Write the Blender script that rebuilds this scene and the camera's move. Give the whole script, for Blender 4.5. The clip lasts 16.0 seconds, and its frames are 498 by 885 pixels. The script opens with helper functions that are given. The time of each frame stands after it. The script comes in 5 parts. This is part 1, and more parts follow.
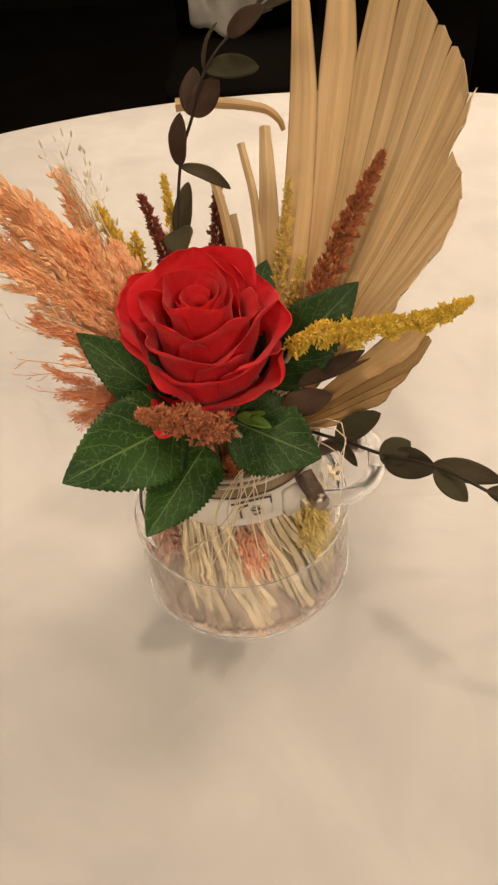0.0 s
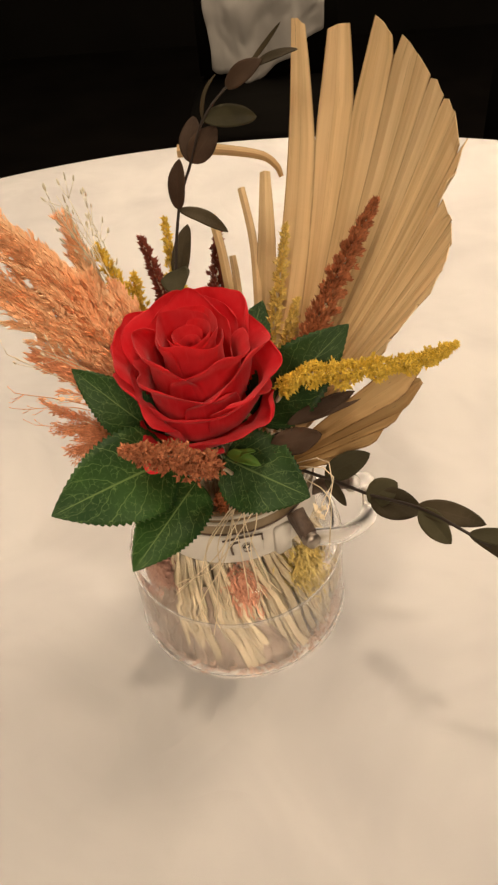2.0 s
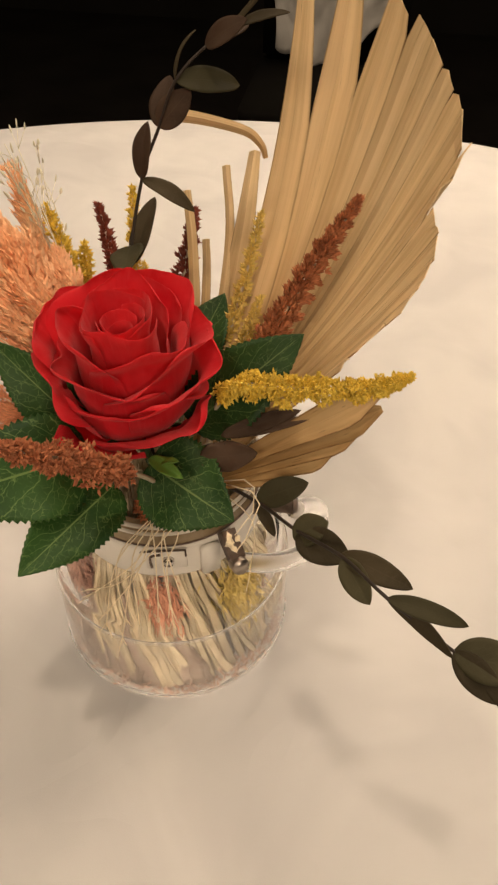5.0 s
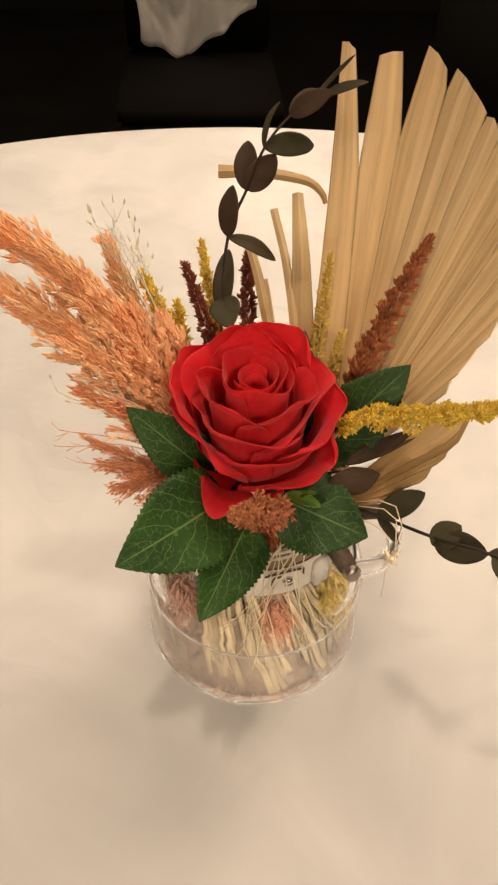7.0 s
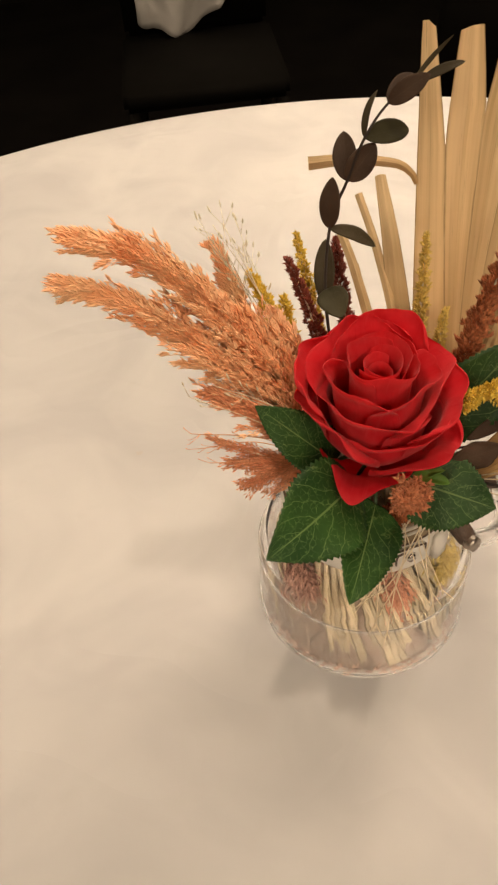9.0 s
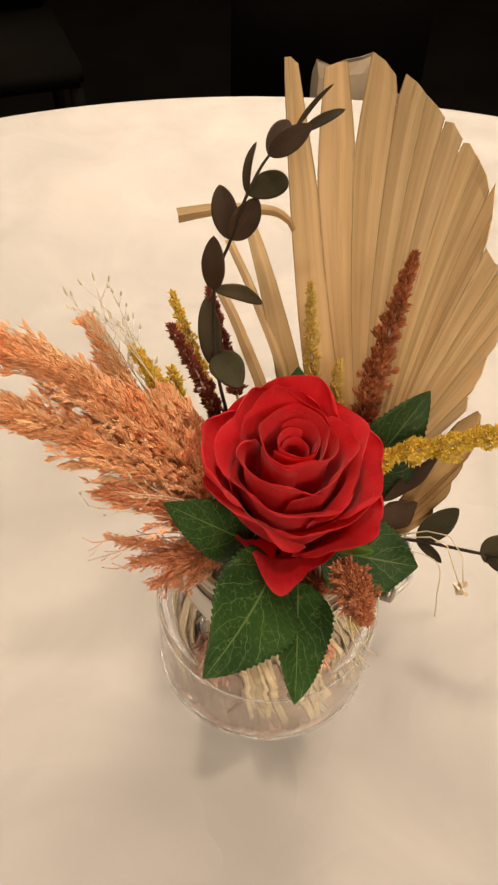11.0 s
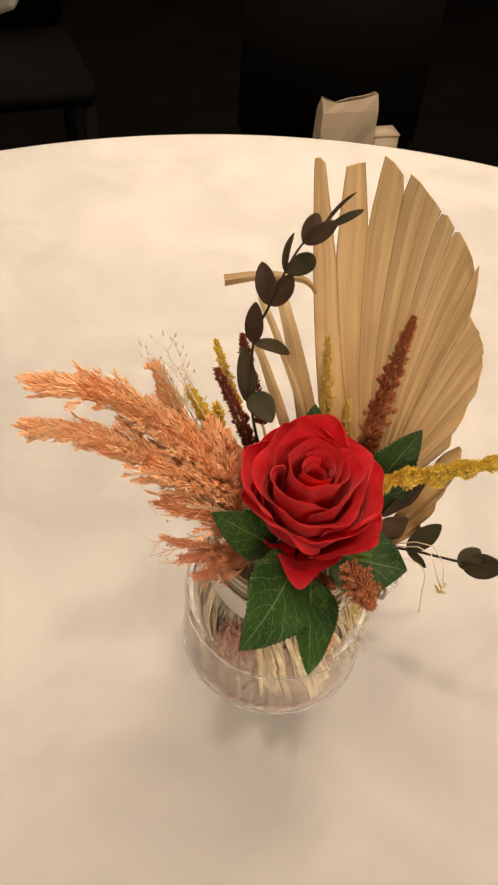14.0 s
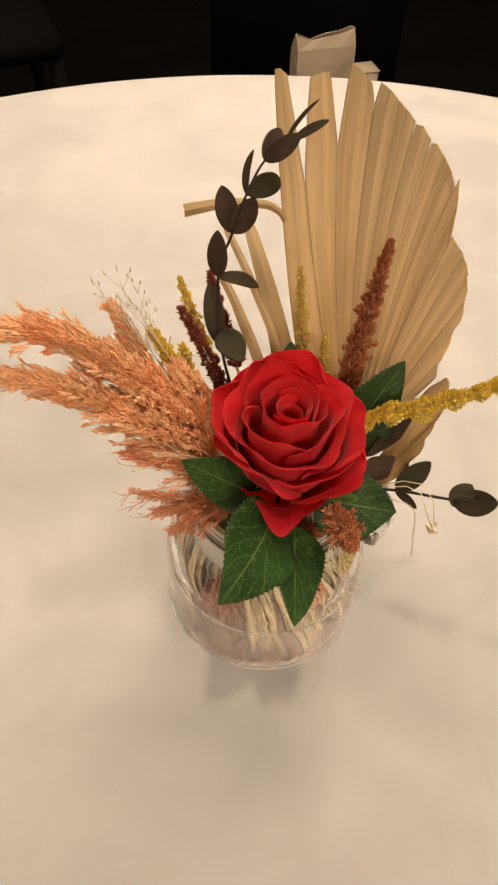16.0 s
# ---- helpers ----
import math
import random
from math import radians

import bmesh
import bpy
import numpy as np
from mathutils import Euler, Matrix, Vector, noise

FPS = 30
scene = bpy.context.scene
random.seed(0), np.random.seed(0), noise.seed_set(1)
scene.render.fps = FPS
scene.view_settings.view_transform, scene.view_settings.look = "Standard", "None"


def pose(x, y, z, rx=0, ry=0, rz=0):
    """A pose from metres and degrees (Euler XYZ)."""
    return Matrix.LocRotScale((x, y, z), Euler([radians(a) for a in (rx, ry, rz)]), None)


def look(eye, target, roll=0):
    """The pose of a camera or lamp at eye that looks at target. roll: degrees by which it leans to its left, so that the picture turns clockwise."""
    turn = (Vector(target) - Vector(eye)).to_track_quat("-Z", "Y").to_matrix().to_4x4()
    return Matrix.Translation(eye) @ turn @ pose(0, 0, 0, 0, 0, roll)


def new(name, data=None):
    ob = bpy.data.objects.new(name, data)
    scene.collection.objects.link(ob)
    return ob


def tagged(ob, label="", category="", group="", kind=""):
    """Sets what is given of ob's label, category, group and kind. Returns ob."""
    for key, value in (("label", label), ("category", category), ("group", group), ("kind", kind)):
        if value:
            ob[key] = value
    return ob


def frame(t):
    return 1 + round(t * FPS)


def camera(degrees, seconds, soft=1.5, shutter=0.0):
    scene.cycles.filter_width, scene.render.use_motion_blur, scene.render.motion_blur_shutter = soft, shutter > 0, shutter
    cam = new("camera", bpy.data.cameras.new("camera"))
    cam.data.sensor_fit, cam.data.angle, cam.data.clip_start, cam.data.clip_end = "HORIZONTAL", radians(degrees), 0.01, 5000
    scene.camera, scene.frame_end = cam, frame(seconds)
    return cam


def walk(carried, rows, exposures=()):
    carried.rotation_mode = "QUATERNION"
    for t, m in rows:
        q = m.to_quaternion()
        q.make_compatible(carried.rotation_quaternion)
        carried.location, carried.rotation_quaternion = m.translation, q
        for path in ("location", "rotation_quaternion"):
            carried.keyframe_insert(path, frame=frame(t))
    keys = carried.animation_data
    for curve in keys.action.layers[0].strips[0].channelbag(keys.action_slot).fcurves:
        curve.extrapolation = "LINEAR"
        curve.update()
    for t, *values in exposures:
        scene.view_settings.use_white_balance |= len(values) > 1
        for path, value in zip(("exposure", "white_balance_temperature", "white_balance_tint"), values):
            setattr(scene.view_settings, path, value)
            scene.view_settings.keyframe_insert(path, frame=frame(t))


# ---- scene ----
cam = camera(37.77, 16.0, soft=2.4)
# seconds, eye, aim, lean
PATH = [
    (0, (0.0277, -0.2789, 1.1320), (0.0073, -0.0008, 0.8453), -5.98),
    (0.5, (0.0294, -0.2936, 1.1397), (0.0123, -0.0156, 0.8526), -5.37),
    (1, (0.0400, -0.2965, 1.1480), (0.0189, -0.0092, 0.8704), -5.76),
    (1.5, (0.0385, -0.2905, 1.1423), (0.0142, -0.0033, 0.8650), -5.69),
    (2, (0.0396, -0.2804, 1.1344), (0.0109, 0.0111, 0.8620), -5.77),
    (2.5, (0.0517, -0.2709, 1.1357), (0.0175, 0.0205, 0.8638), -7.88),
    (3, (0.0811, -0.2557, 1.1177), (0.0426, 0.0362, 0.8468), -3.98),
    (3.2, (0.0890, -0.2439, 1.1060), (0.0475, 0.0396, 0.8270), -0.58),
    (5.3, (0.0634, -0.2434, 1.1195), (0.0271, 0.0425, 0.8421), 1.76),
    (5.5, (0.0557, -0.2419, 1.1208), (0.0264, 0.0450, 0.8435), 1.73),
    (6, (0.0268, -0.2394, 1.1101), (0.0038, 0.0434, 0.8281), -0.18),
    (6.5, (-0.0088, -0.2366, 1.1139), (-0.0075, 0.0400, 0.8250), 0.57),
    (7, (-0.0255, -0.2543, 1.1509), (-0.0031, 0.0270, 0.8673), 1.55),
    (7.5, (-0.0508, -0.2728, 1.1546), (-0.0320, 0.0016, 0.8641), -1.28),
    (8, (-0.0429, -0.2572, 1.1452), (-0.0249, 0.0049, 0.8436), -0.89),
    (8.5, (-0.0310, -0.2444, 1.1637), (-0.0135, 0.0217, 0.8656), -2.02),
    (9, (-0.0710, -0.2518, 1.1640), (-0.0611, 0.0203, 0.8711), -5.75),
    (9.5, (-0.0928, -0.2151, 1.1519), (-0.0019, 0.0189, 0.8405), 6.17),
    (9.7, (-0.0917, -0.2020, 1.1598), (0.0035, 0.0447, 0.8597), 2.43),
    (11.8, (-0.0906, -0.1920, 1.1707), (0.0100, 0.0478, 0.8668), 2.25),
    (12, (-0.0889, -0.1921, 1.1681), (0.0098, 0.0460, 0.8622), 1.86),
    (12.5, (-0.0849, -0.1932, 1.1607), (0.0081, 0.0478, 0.8552), 0.51),
    (13, (-0.0867, -0.1909, 1.1585), (0.0117, 0.0425, 0.8489), 2.78),
    (13.5, (-0.1048, -0.2409, 1.2284), (0.0104, -0.0053, 0.9264), 6.75),
    (14, (-0.1292, -0.2243, 1.2315), (-0.0208, 0.0189, 0.9330), 5.63),
    (14.5, (-0.1305, -0.2221, 1.2056), (-0.0273, 0.0083, 0.8953), 2.62),
    (15, (-0.1233, -0.2189, 1.2051), (-0.0271, 0.0127, 0.8934), 0.82),
    (15.5, (-0.1147, -0.2212, 1.2065), (-0.0124, 0.0091, 0.8959), 1.89),
    (16, (-0.1126, -0.2211, 1.2064), (-0.0090, 0.0073, 0.8948), 2.71),
]
walk(cam, [(t, look(eye, aim, lean)) for t, eye, aim, lean in PATH], [(0.0, -0.03), (1.0, -0.04), (2.5, 0.08), (3.2, 0.05), (5.3, -0.06), (5.7, -0.05), (6.5, 0.1), (7.0, 0.1), (8.0, 0.02), (9.0, 0.0), (12.0, 0.05), (13.0, 0.03), (14.0, 0.03), (14.5, 0.02), (15.0, -0.04), (16.0, -0.03)])

TOP = 0.75          # height of the table top
CEIL = 2.75


# ---------------------------------------------------------------- light
world = bpy.data.worlds.new("world")
scene.world = world
world.use_nodes = True
world.node_tree.nodes["Background"].inputs[0].default_value = (1.0, 0.82, 0.62, 1)
world.node_tree.nodes["Background"].inputs[1].default_value = 0.004
scene.view_settings.exposure = 0.0
WARM = (1.0, 0.79, 0.592)
# First lamp follows cast shadows; the y=-2.5 pair is unseen fill for the flowers.
# x, y, watts, radius, beam in degrees
# The narrow beam is added to make the far cloth brighter than the near.
LAMPS = [(-0.01, -0.26, 8.2, 0.04, 180), (1.3, 1.4, 33, 0.65, 180), (-1.3, 1.4, 16, 0.65, 180), (1.1, -2.5, 60, 0.65, 180), (-1.3, -2.5, 47, 0.65, 180), (0.0, 2.5, 13, 0.5, 180), (0.25, 0.6, 3.0, 0.25, 60)]


# ---------------------------------------------------------------- helpers
def J(x, y, z):
    """A place in centimetres from the middle of the cloth under the jar."""
    return Vector((x / 100, y / 100, TOP + z / 100))


# how the bouquet as a whole leans and sits in the jar
LEAN = Matrix(((0.9951, 0.0027, -0.0045), (0.0004, 0.9940, 0.0091), (0.0023, -0.0045, 0.9884)))
SEAT = Vector((0.0008, -0.0045, 0.0064))


def C(x, y, z):
    """A place in the bouquet, in its own centimetres."""
    return LEAN @ Vector((x / 100, y / 100, z / 100)) + SEAT + Vector((0, 0, TOP))


def thing(name, at, label, category, group="", kind=""):
    ob = new(name)
    ob.location = at
    ob.empty_display_size = 0.02
    return tagged(ob, label, category, group, kind)


def part(name, bm, material, parent, label="", smooth=True, thick=0.0, kind=""):
    me = bpy.data.meshes.new(name)
    bm.to_mesh(me)
    bm.free()
    me.materials.append(material)
    if smooth:
        for p in me.polygons:
            p.use_smooth = True
    ob = new(name, me)
    if parent is not None:
        ob.parent = parent
        if parent.type == "EMPTY":
            ob.matrix_parent_inverse = Matrix.Translation(-Vector(parent.location))
    if thick:
        s = ob.modifiers.new("thickness", "SOLIDIFY")
        s.thickness, s.offset = thick, 0
    return tagged(ob, label, kind=kind)


def smooth_path(pts, n=8):
    """Points along a rounded line through pts."""
    pts = [Vector(p) for p in pts]
    if len(pts) < 3:
        return [pts[0].lerp(pts[1], i / n) for i in range(n + 1)]
    ext = [2 * pts[0] - pts[1]] + pts + [2 * pts[-1] - pts[-2]]
    out = []
    for i in range(1, len(ext) - 2):
        a, b, c, d = ext[i - 1:i + 3]
        for k in range(n):
            t = k / n
            out.append(0.5 * (2 * b + (c - a) * t + (2 * a - 5 * b + 4 * c - d) * t * t + (3 * b - a - 3 * c + d) * t ** 3))
    return out + [pts[-1]]


def frame_at(d, hint=(0.13, -0.4, 0.9)):
    d = d.normalized()
    s = d.cross(Vector(hint))
    if s.length < 1e-4:
        s = d.cross(Vector((1, 0, 0)))
    s.normalize()
    return d, s, s.cross(d)


def tube(bm, pts, r0, r1=None, sides=6, caps=True):
    """A round stem along pts, from radius r0 to r1."""
    r1 = r0 if r1 is None else r1
    rings = []
    n = len(pts)
    s = None
    for i, p in enumerate(pts):
        d = (pts[min(i + 1, n - 1)] - pts[max(i - 1, 0)]).normalized()
        if s is None:
            _, s, u = frame_at(d)
        else:
            s = (s - d * s.dot(d)).normalized()
            u = s.cross(d)
        r = r0 + (r1 - r0) * i / max(1, n - 1)
        rings.append([bm.verts.new(p + (s * math.cos(a) + u * math.sin(a)) * r) for a in [2 * math.pi * k / sides for k in range(sides)]])
    for a, b in zip(rings, rings[1:]):
        for k in range(sides):
            bm.faces.new((a[k], a[(k + 1) % sides], b[(k + 1) % sides], b[k]))
    if caps:
        bm.faces.new(rings[0][::-1])
        bm.faces.new(rings[-1])
    return bm


def lathe(bm, profile, centre, sides=64, closed=False, arc=2 * math.pi, start=0.0):
    """Turns (radius, height) pairs in metres round the upright axis through centre."""
    full = arc > 6.28
    cols = []
    for k in range(sides if full else sides + 1):
        a = start + arc * k / sides
        cols.append([bm.verts.new(Vector(centre) + Vector((r * math.cos(a), r * math.sin(a), z))) for r, z in profile])
    m = len(profile)
    for k in range(sides):
        a, b = cols[k], cols[(k + 1) % len(cols)]
        for i in range(m if closed else m - 1):
            j = (i + 1) % m
            bm.faces.new((a[i], b[i], b[j], a[j]))
    bmesh.ops.remove_doubles(bm, verts=bm.verts, dist=1e-6)
    return bm


def blade(bm, base, tip, face, width, shape, nu=4, nv=16, fold=0.2, arch=0.08, teeth=0, depth=0.05, wave=0.0, twist=0.0, seed=0.0):
    """A leaf from base to tip whose upper side looks along face. shape(t): half width from 0 to 1 along it. Writes a uv map."""
    base, tip = Vector(base), Vector(tip)
    axis = tip - base
    length = axis.length
    d = axis.normalized()
    f = Vector(face)
    f = (f - d * f.dot(d)).normalized()
    side = d.cross(f)
    uv = bm.loops.layers.uv.verify()
    rows = []
    for i in range(nv + 1):
        t = i / nv
        c = base + axis * t + f * (arch * length * 4 * t * (1 - t))
        w = max(width / 2 * shape(t), 1e-5)
        a = twist * t
        sd = side * math.cos(a) + f * math.sin(a)
        fc = f * math.cos(a) - side * math.sin(a)
        row = []
        for j in range(-nu, nu + 1):
            u = j / nu
            ww = w
            if teeth and abs(j) == nu and 0 < i < nv:
                ww = w * (1 + (depth if i % 2 else -depth))
            lift = fold * w * abs(u) ** 1.3 + wave * w * math.sin(9 * t + seed + 2 * (u > 0)) * u * u
            v = bm.verts.new(c + sd * (u * ww) + fc * lift)
            row.append((v, (0.5 + u / 2, t)))
        rows.append(row)
    for a, b in zip(rows, rows[1:]):
        for k in range(len(a) - 1):
            q = (a[k], a[k + 1], b[k + 1], b[k])
            fa = bm.faces.new([x[0] for x in q])
            for lp, x in zip(fa.loops, q):
                lp[uv].uv = x[1]
    return bm


def ovate(t):
    return min(1.0, 2.5 * (t + 0.012) ** 0.5 * (1 - t) ** 0.92) if t < 1 else 0.0


def round_leaf(t):
    return min(1.0, 2.35 * (t + 0.004) ** 0.62 * (1 - t) ** 0.74) if t < 1 else 0.0


def slim(t):
    return min(1.0, 1.9 * (t + 0.01) ** 0.7 * (1 - t) ** 0.75) if t < 1 else 0.0


def grain(bm, at, d, length, r):
    """A small pointed husk from at along d."""
    d, s, u = frame_at(d)
    lo, hi = bm.verts.new(at), bm.verts.new(at + d * length)
    m = at + d * length * 0.42
    ring = [bm.verts.new(m + (s * math.cos(a) + u * math.sin(a)) * r) for a in (0.2, 2.3, 4.4)]
    for k in range(3):
        bm.faces.new((lo, ring[(k + 1) % 3], ring[k]))
        bm.faces.new((hi, ring[k], ring[(k + 1) % 3]))


def seed_head(bm, at, d, length, r):
    """A slim oval seed head from at along d."""
    d, s, u = frame_at(d)
    rings = []
    for t, w in ((0.0, 0.15), (0.18, 0.75), (0.45, 1.0), (0.75, 0.7), (1.0, 0.08)):
        rings.append([bm.verts.new(at + d * length * t + (s * math.cos(q) + u * 0.6 * math.sin(q)) * r * w) for q in (0, 1.05, 2.09, 3.14, 4.19, 5.24)])
    for x, y in zip(rings, rings[1:]):
        for k in range(6):
            bm.faces.new((x[k], x[(k + 1) % 6], y[(k + 1) % 6], y[k]))


def rnd_dir(rng):
    while True:
        v = Vector((rng.uniform(-1, 1), rng.uniform(-1, 1), rng.uniform(-1, 1)))
        if 0.05 < v.length < 1:
            return v.normalized()


# ---------------------------------------------------------------- materials
def nodes_of(name):
    m = bpy.data.materials.new(name)
    m.use_nodes = True
    nt = m.node_tree
    return m, nt, nt.nodes["Principled BSDF"]


def add(nt, kind, **inputs):
    n = nt.nodes.new(kind)
    for k, v in inputs.items():
        n.inputs[k.replace("_", " ")].default_value = v
    return n


def mixed(nt, fac, a, b, blend="MIX"):
    n = nt.nodes.new("ShaderNodeMix")
    n.data_type, n.blend_type = "RGBA", blend
    for sock, v in ((n.inputs[0], fac), (n.inputs[6], a), (n.inputs[7], b)):
        if isinstance(v, bpy.types.NodeSocket):
            nt.links.new(v, sock)
        else:
            sock.default_value = v if isinstance(v, (int, float)) else (*v, 1) if len(v) == 3 else v
    return n.outputs[2]


def ramp(nt, src, lo, hi):
    n = nt.nodes.new("ShaderNodeMapRange")
    n.inputs[1].default_value, n.inputs[2].default_value = lo, hi
    nt.links.new(src, n.inputs[0])
    return n.outputs[0]


def stuff_mat(name, dark, light, coarse=60, fine=900, rough=0.6, bump=0.25, vary=0.5, through_light=0.0, stretch=(1, 1, 1), spec=0.4, island=False, sheen=0.0):
    """A natural surface: two sizes of blotches, fine relief, and a tint of its own for each piece."""
    m, nt, p = nodes_of(name)
    tc = nt.nodes.new("ShaderNodeTexCoord")
    mp = nt.nodes.new("ShaderNodeMapping")
    mp.inputs["Scale"].default_value = stretch
    nt.links.new(tc.outputs["Object"], mp.inputs[0])
    n1 = add(nt, "ShaderNodeTexNoise", Scale=coarse, Detail=4.0)
    n2 = add(nt, "ShaderNodeTexNoise", Scale=fine, Detail=5.0, Roughness=0.65)
    for n in (n1, n2):
        nt.links.new(mp.outputs[0], n.inputs["Vector"])
    col = mixed(nt, ramp(nt, n1.outputs[0], 0.3, 0.7), dark, light)
    col = mixed(nt, ramp(nt, n2.outputs[0], 0.35, 0.75), col, mixed(nt, 0.5, col, light), "MIX")
    src = nt.nodes.new("ShaderNodeNewGeometry").outputs["Random Per Island"] if island else nt.nodes.new("ShaderNodeObjectInfo").outputs["Random"]
    hsv = add(nt, "ShaderNodeHueSaturation")
    v = nt.nodes.new("ShaderNodeMapRange")
    v.inputs[3].default_value, v.inputs[4].default_value = 1 - vary * 0.6, 1 + vary * 0.45
    nt.links.new(src, v.inputs[0])
    nt.links.new(v.outputs[0], hsv.inputs["Value"])
    nt.links.new(col, hsv.inputs["Color"])
    nt.links.new(hsv.outputs[0], p.inputs["Base Color"])
    p.inputs["Roughness"].default_value = rough
    p.inputs["Specular IOR Level"].default_value = spec
    p.inputs["Sheen Weight"].default_value = sheen
    if bump:
        b = add(nt, "ShaderNodeBump", Strength=bump, Distance=0.0006)
        nt.links.new(n2.outputs[0], b.inputs["Height"])
        nt.links.new(b.outputs[0], p.inputs["Normal"])
    if through_light:
        tr = nt.nodes.new("ShaderNodeBsdfTranslucent")
        nt.links.new(hsv.outputs[0], tr.inputs[0])
        mx = nt.nodes.new("ShaderNodeMixShader")
        mx.inputs[0].default_value = through_light
        nt.links.new(p.outputs[0], mx.inputs[1])
        nt.links.new(tr.outputs[0], mx.inputs[2])
        nt.links.new(mx.outputs[0], nt.nodes["Material Output"].inputs[0])
    return m


def veined(name, dark, light, vein, rough, side=7.0, net=260.0, amount=0.5, through_light=0.12, spec=0.5):
    """A leaf with a midrib, side veins and a fine net between them, from the leaf's own uv."""
    m, nt, p = nodes_of(name)
    tc = nt.nodes.new("ShaderNodeTexCoord")
    sx = nt.nodes.new("ShaderNodeSeparateXYZ")
    nt.links.new(tc.outputs["UV"], sx.inputs[0])

    def math_(op, a, b=None):
        n = nt.nodes.new("ShaderNodeMath")
        n.operation = op
        for i, v in enumerate((a, b)):
            if v is None:
                continue
            if isinstance(v, (int, float)):
                n.inputs[i].default_value = v
            else:
                nt.links.new(v, n.inputs[i])
        return n.outputs[0]
    u = math_("ABSOLUTE", math_("SUBTRACT", sx.outputs[0], 0.5))
    mid = math_("LESS_THAN", u, 0.012)
    wob = add(nt, "ShaderNodeTexNoise", Scale=120.0, Detail=2.0)
    nt.links.new(tc.outputs["Object"], wob.inputs["Vector"])
    ph = math_("ADD", math_("MULTIPLY", sx.outputs[1], side), math_("MULTIPLY", u, -side * 0.75))
    ph = math_("ADD", ph, math_("MULTIPLY", wob.outputs[0], 0.95))
    fr = math_("ABSOLUTE", math_("SUBTRACT", math_("FRACT", ph), 0.5))
    sv = math_("LESS_THAN", fr, 0.022)
    vo = add(nt, "ShaderNodeTexVoronoi", Scale=net)
    vo.feature = "DISTANCE_TO_EDGE"
    warp = add(nt, "ShaderNodeTexNoise", Scale=net * 0.9, Detail=3.0)
    nt.links.new(tc.outputs["Object"], warp.inputs["Vector"])
    sway = nt.nodes.new("ShaderNodeVectorMath")
    sway.operation = "MULTIPLY_ADD"
    nt.links.new(warp.outputs["Color"], sway.inputs[0])
    sway.inputs[1].default_value = (0.9 / net,) * 3
    nt.links.new(tc.outputs["Object"], sway.inputs[2])
    nt.links.new(sway.outputs[0], vo.inputs["Vector"])
    nv = math_("MULTIPLY", math_("LESS_THAN", vo.outputs["Distance"], 0.04), ramp(nt, warp.outputs[0], 0.40, 0.75))
    lines = math_("MULTIPLY", math_("MAXIMUM", math_("MAXIMUM", mid, math_("MULTIPLY", sv, 0.8)), nv), amount)
    n1 = add(nt, "ShaderNodeTexNoise", Scale=45.0, Detail=4.0)
    n2 = add(nt, "ShaderNodeTexNoise", Scale=1500.0, Detail=3.0)
    for n in (n1, n2):
        nt.links.new(tc.outputs["Object"], n.inputs["Vector"])
    col = mixed(nt, ramp(nt, n1.outputs[0], 0.3, 0.7), dark, light)
    col = mixed(nt, lines, col, vein)
    hsv = add(nt, "ShaderNodeHueSaturation")
    v = nt.nodes.new("ShaderNodeMapRange")
    v.inputs[3].default_value, v.inputs[4].default_value = 0.75, 1.25
    nt.links.new(nt.nodes.new("ShaderNodeObjectInfo").outputs["Random"], v.inputs[0])
    nt.links.new(v.outputs[0], hsv.inputs["Value"])
    nt.links.new(col, hsv.inputs["Color"])
    nt.links.new(hsv.outputs[0], p.inputs["Base Color"])
    p.inputs["Roughness"].default_value = rough
    p.inputs["Specular IOR Level"].default_value = spec
    h = math_("ADD", math_("MULTIPLY", lines, 0.8), math_("MULTIPLY", n2.outputs[0], 0.4))
    b = add(nt, "ShaderNodeBump", Strength=0.35, Distance=0.0004)
    nt.links.new(h, b.inputs["Height"])
    nt.links.new(b.outputs[0], p.inputs["Normal"])
    tr = nt.nodes.new("ShaderNodeBsdfTranslucent")
    nt.links.new(hsv.outputs[0], tr.inputs[0])
    mx = nt.nodes.new("ShaderNodeMixShader")
    mx.inputs[0].default_value = through_light
    nt.links.new(p.outputs[0], mx.inputs[1])
    nt.links.new(tr.outputs[0], mx.inputs[2])
    nt.links.new(mx.outputs[0], nt.nodes["Material Output"].inputs[0])
    return m


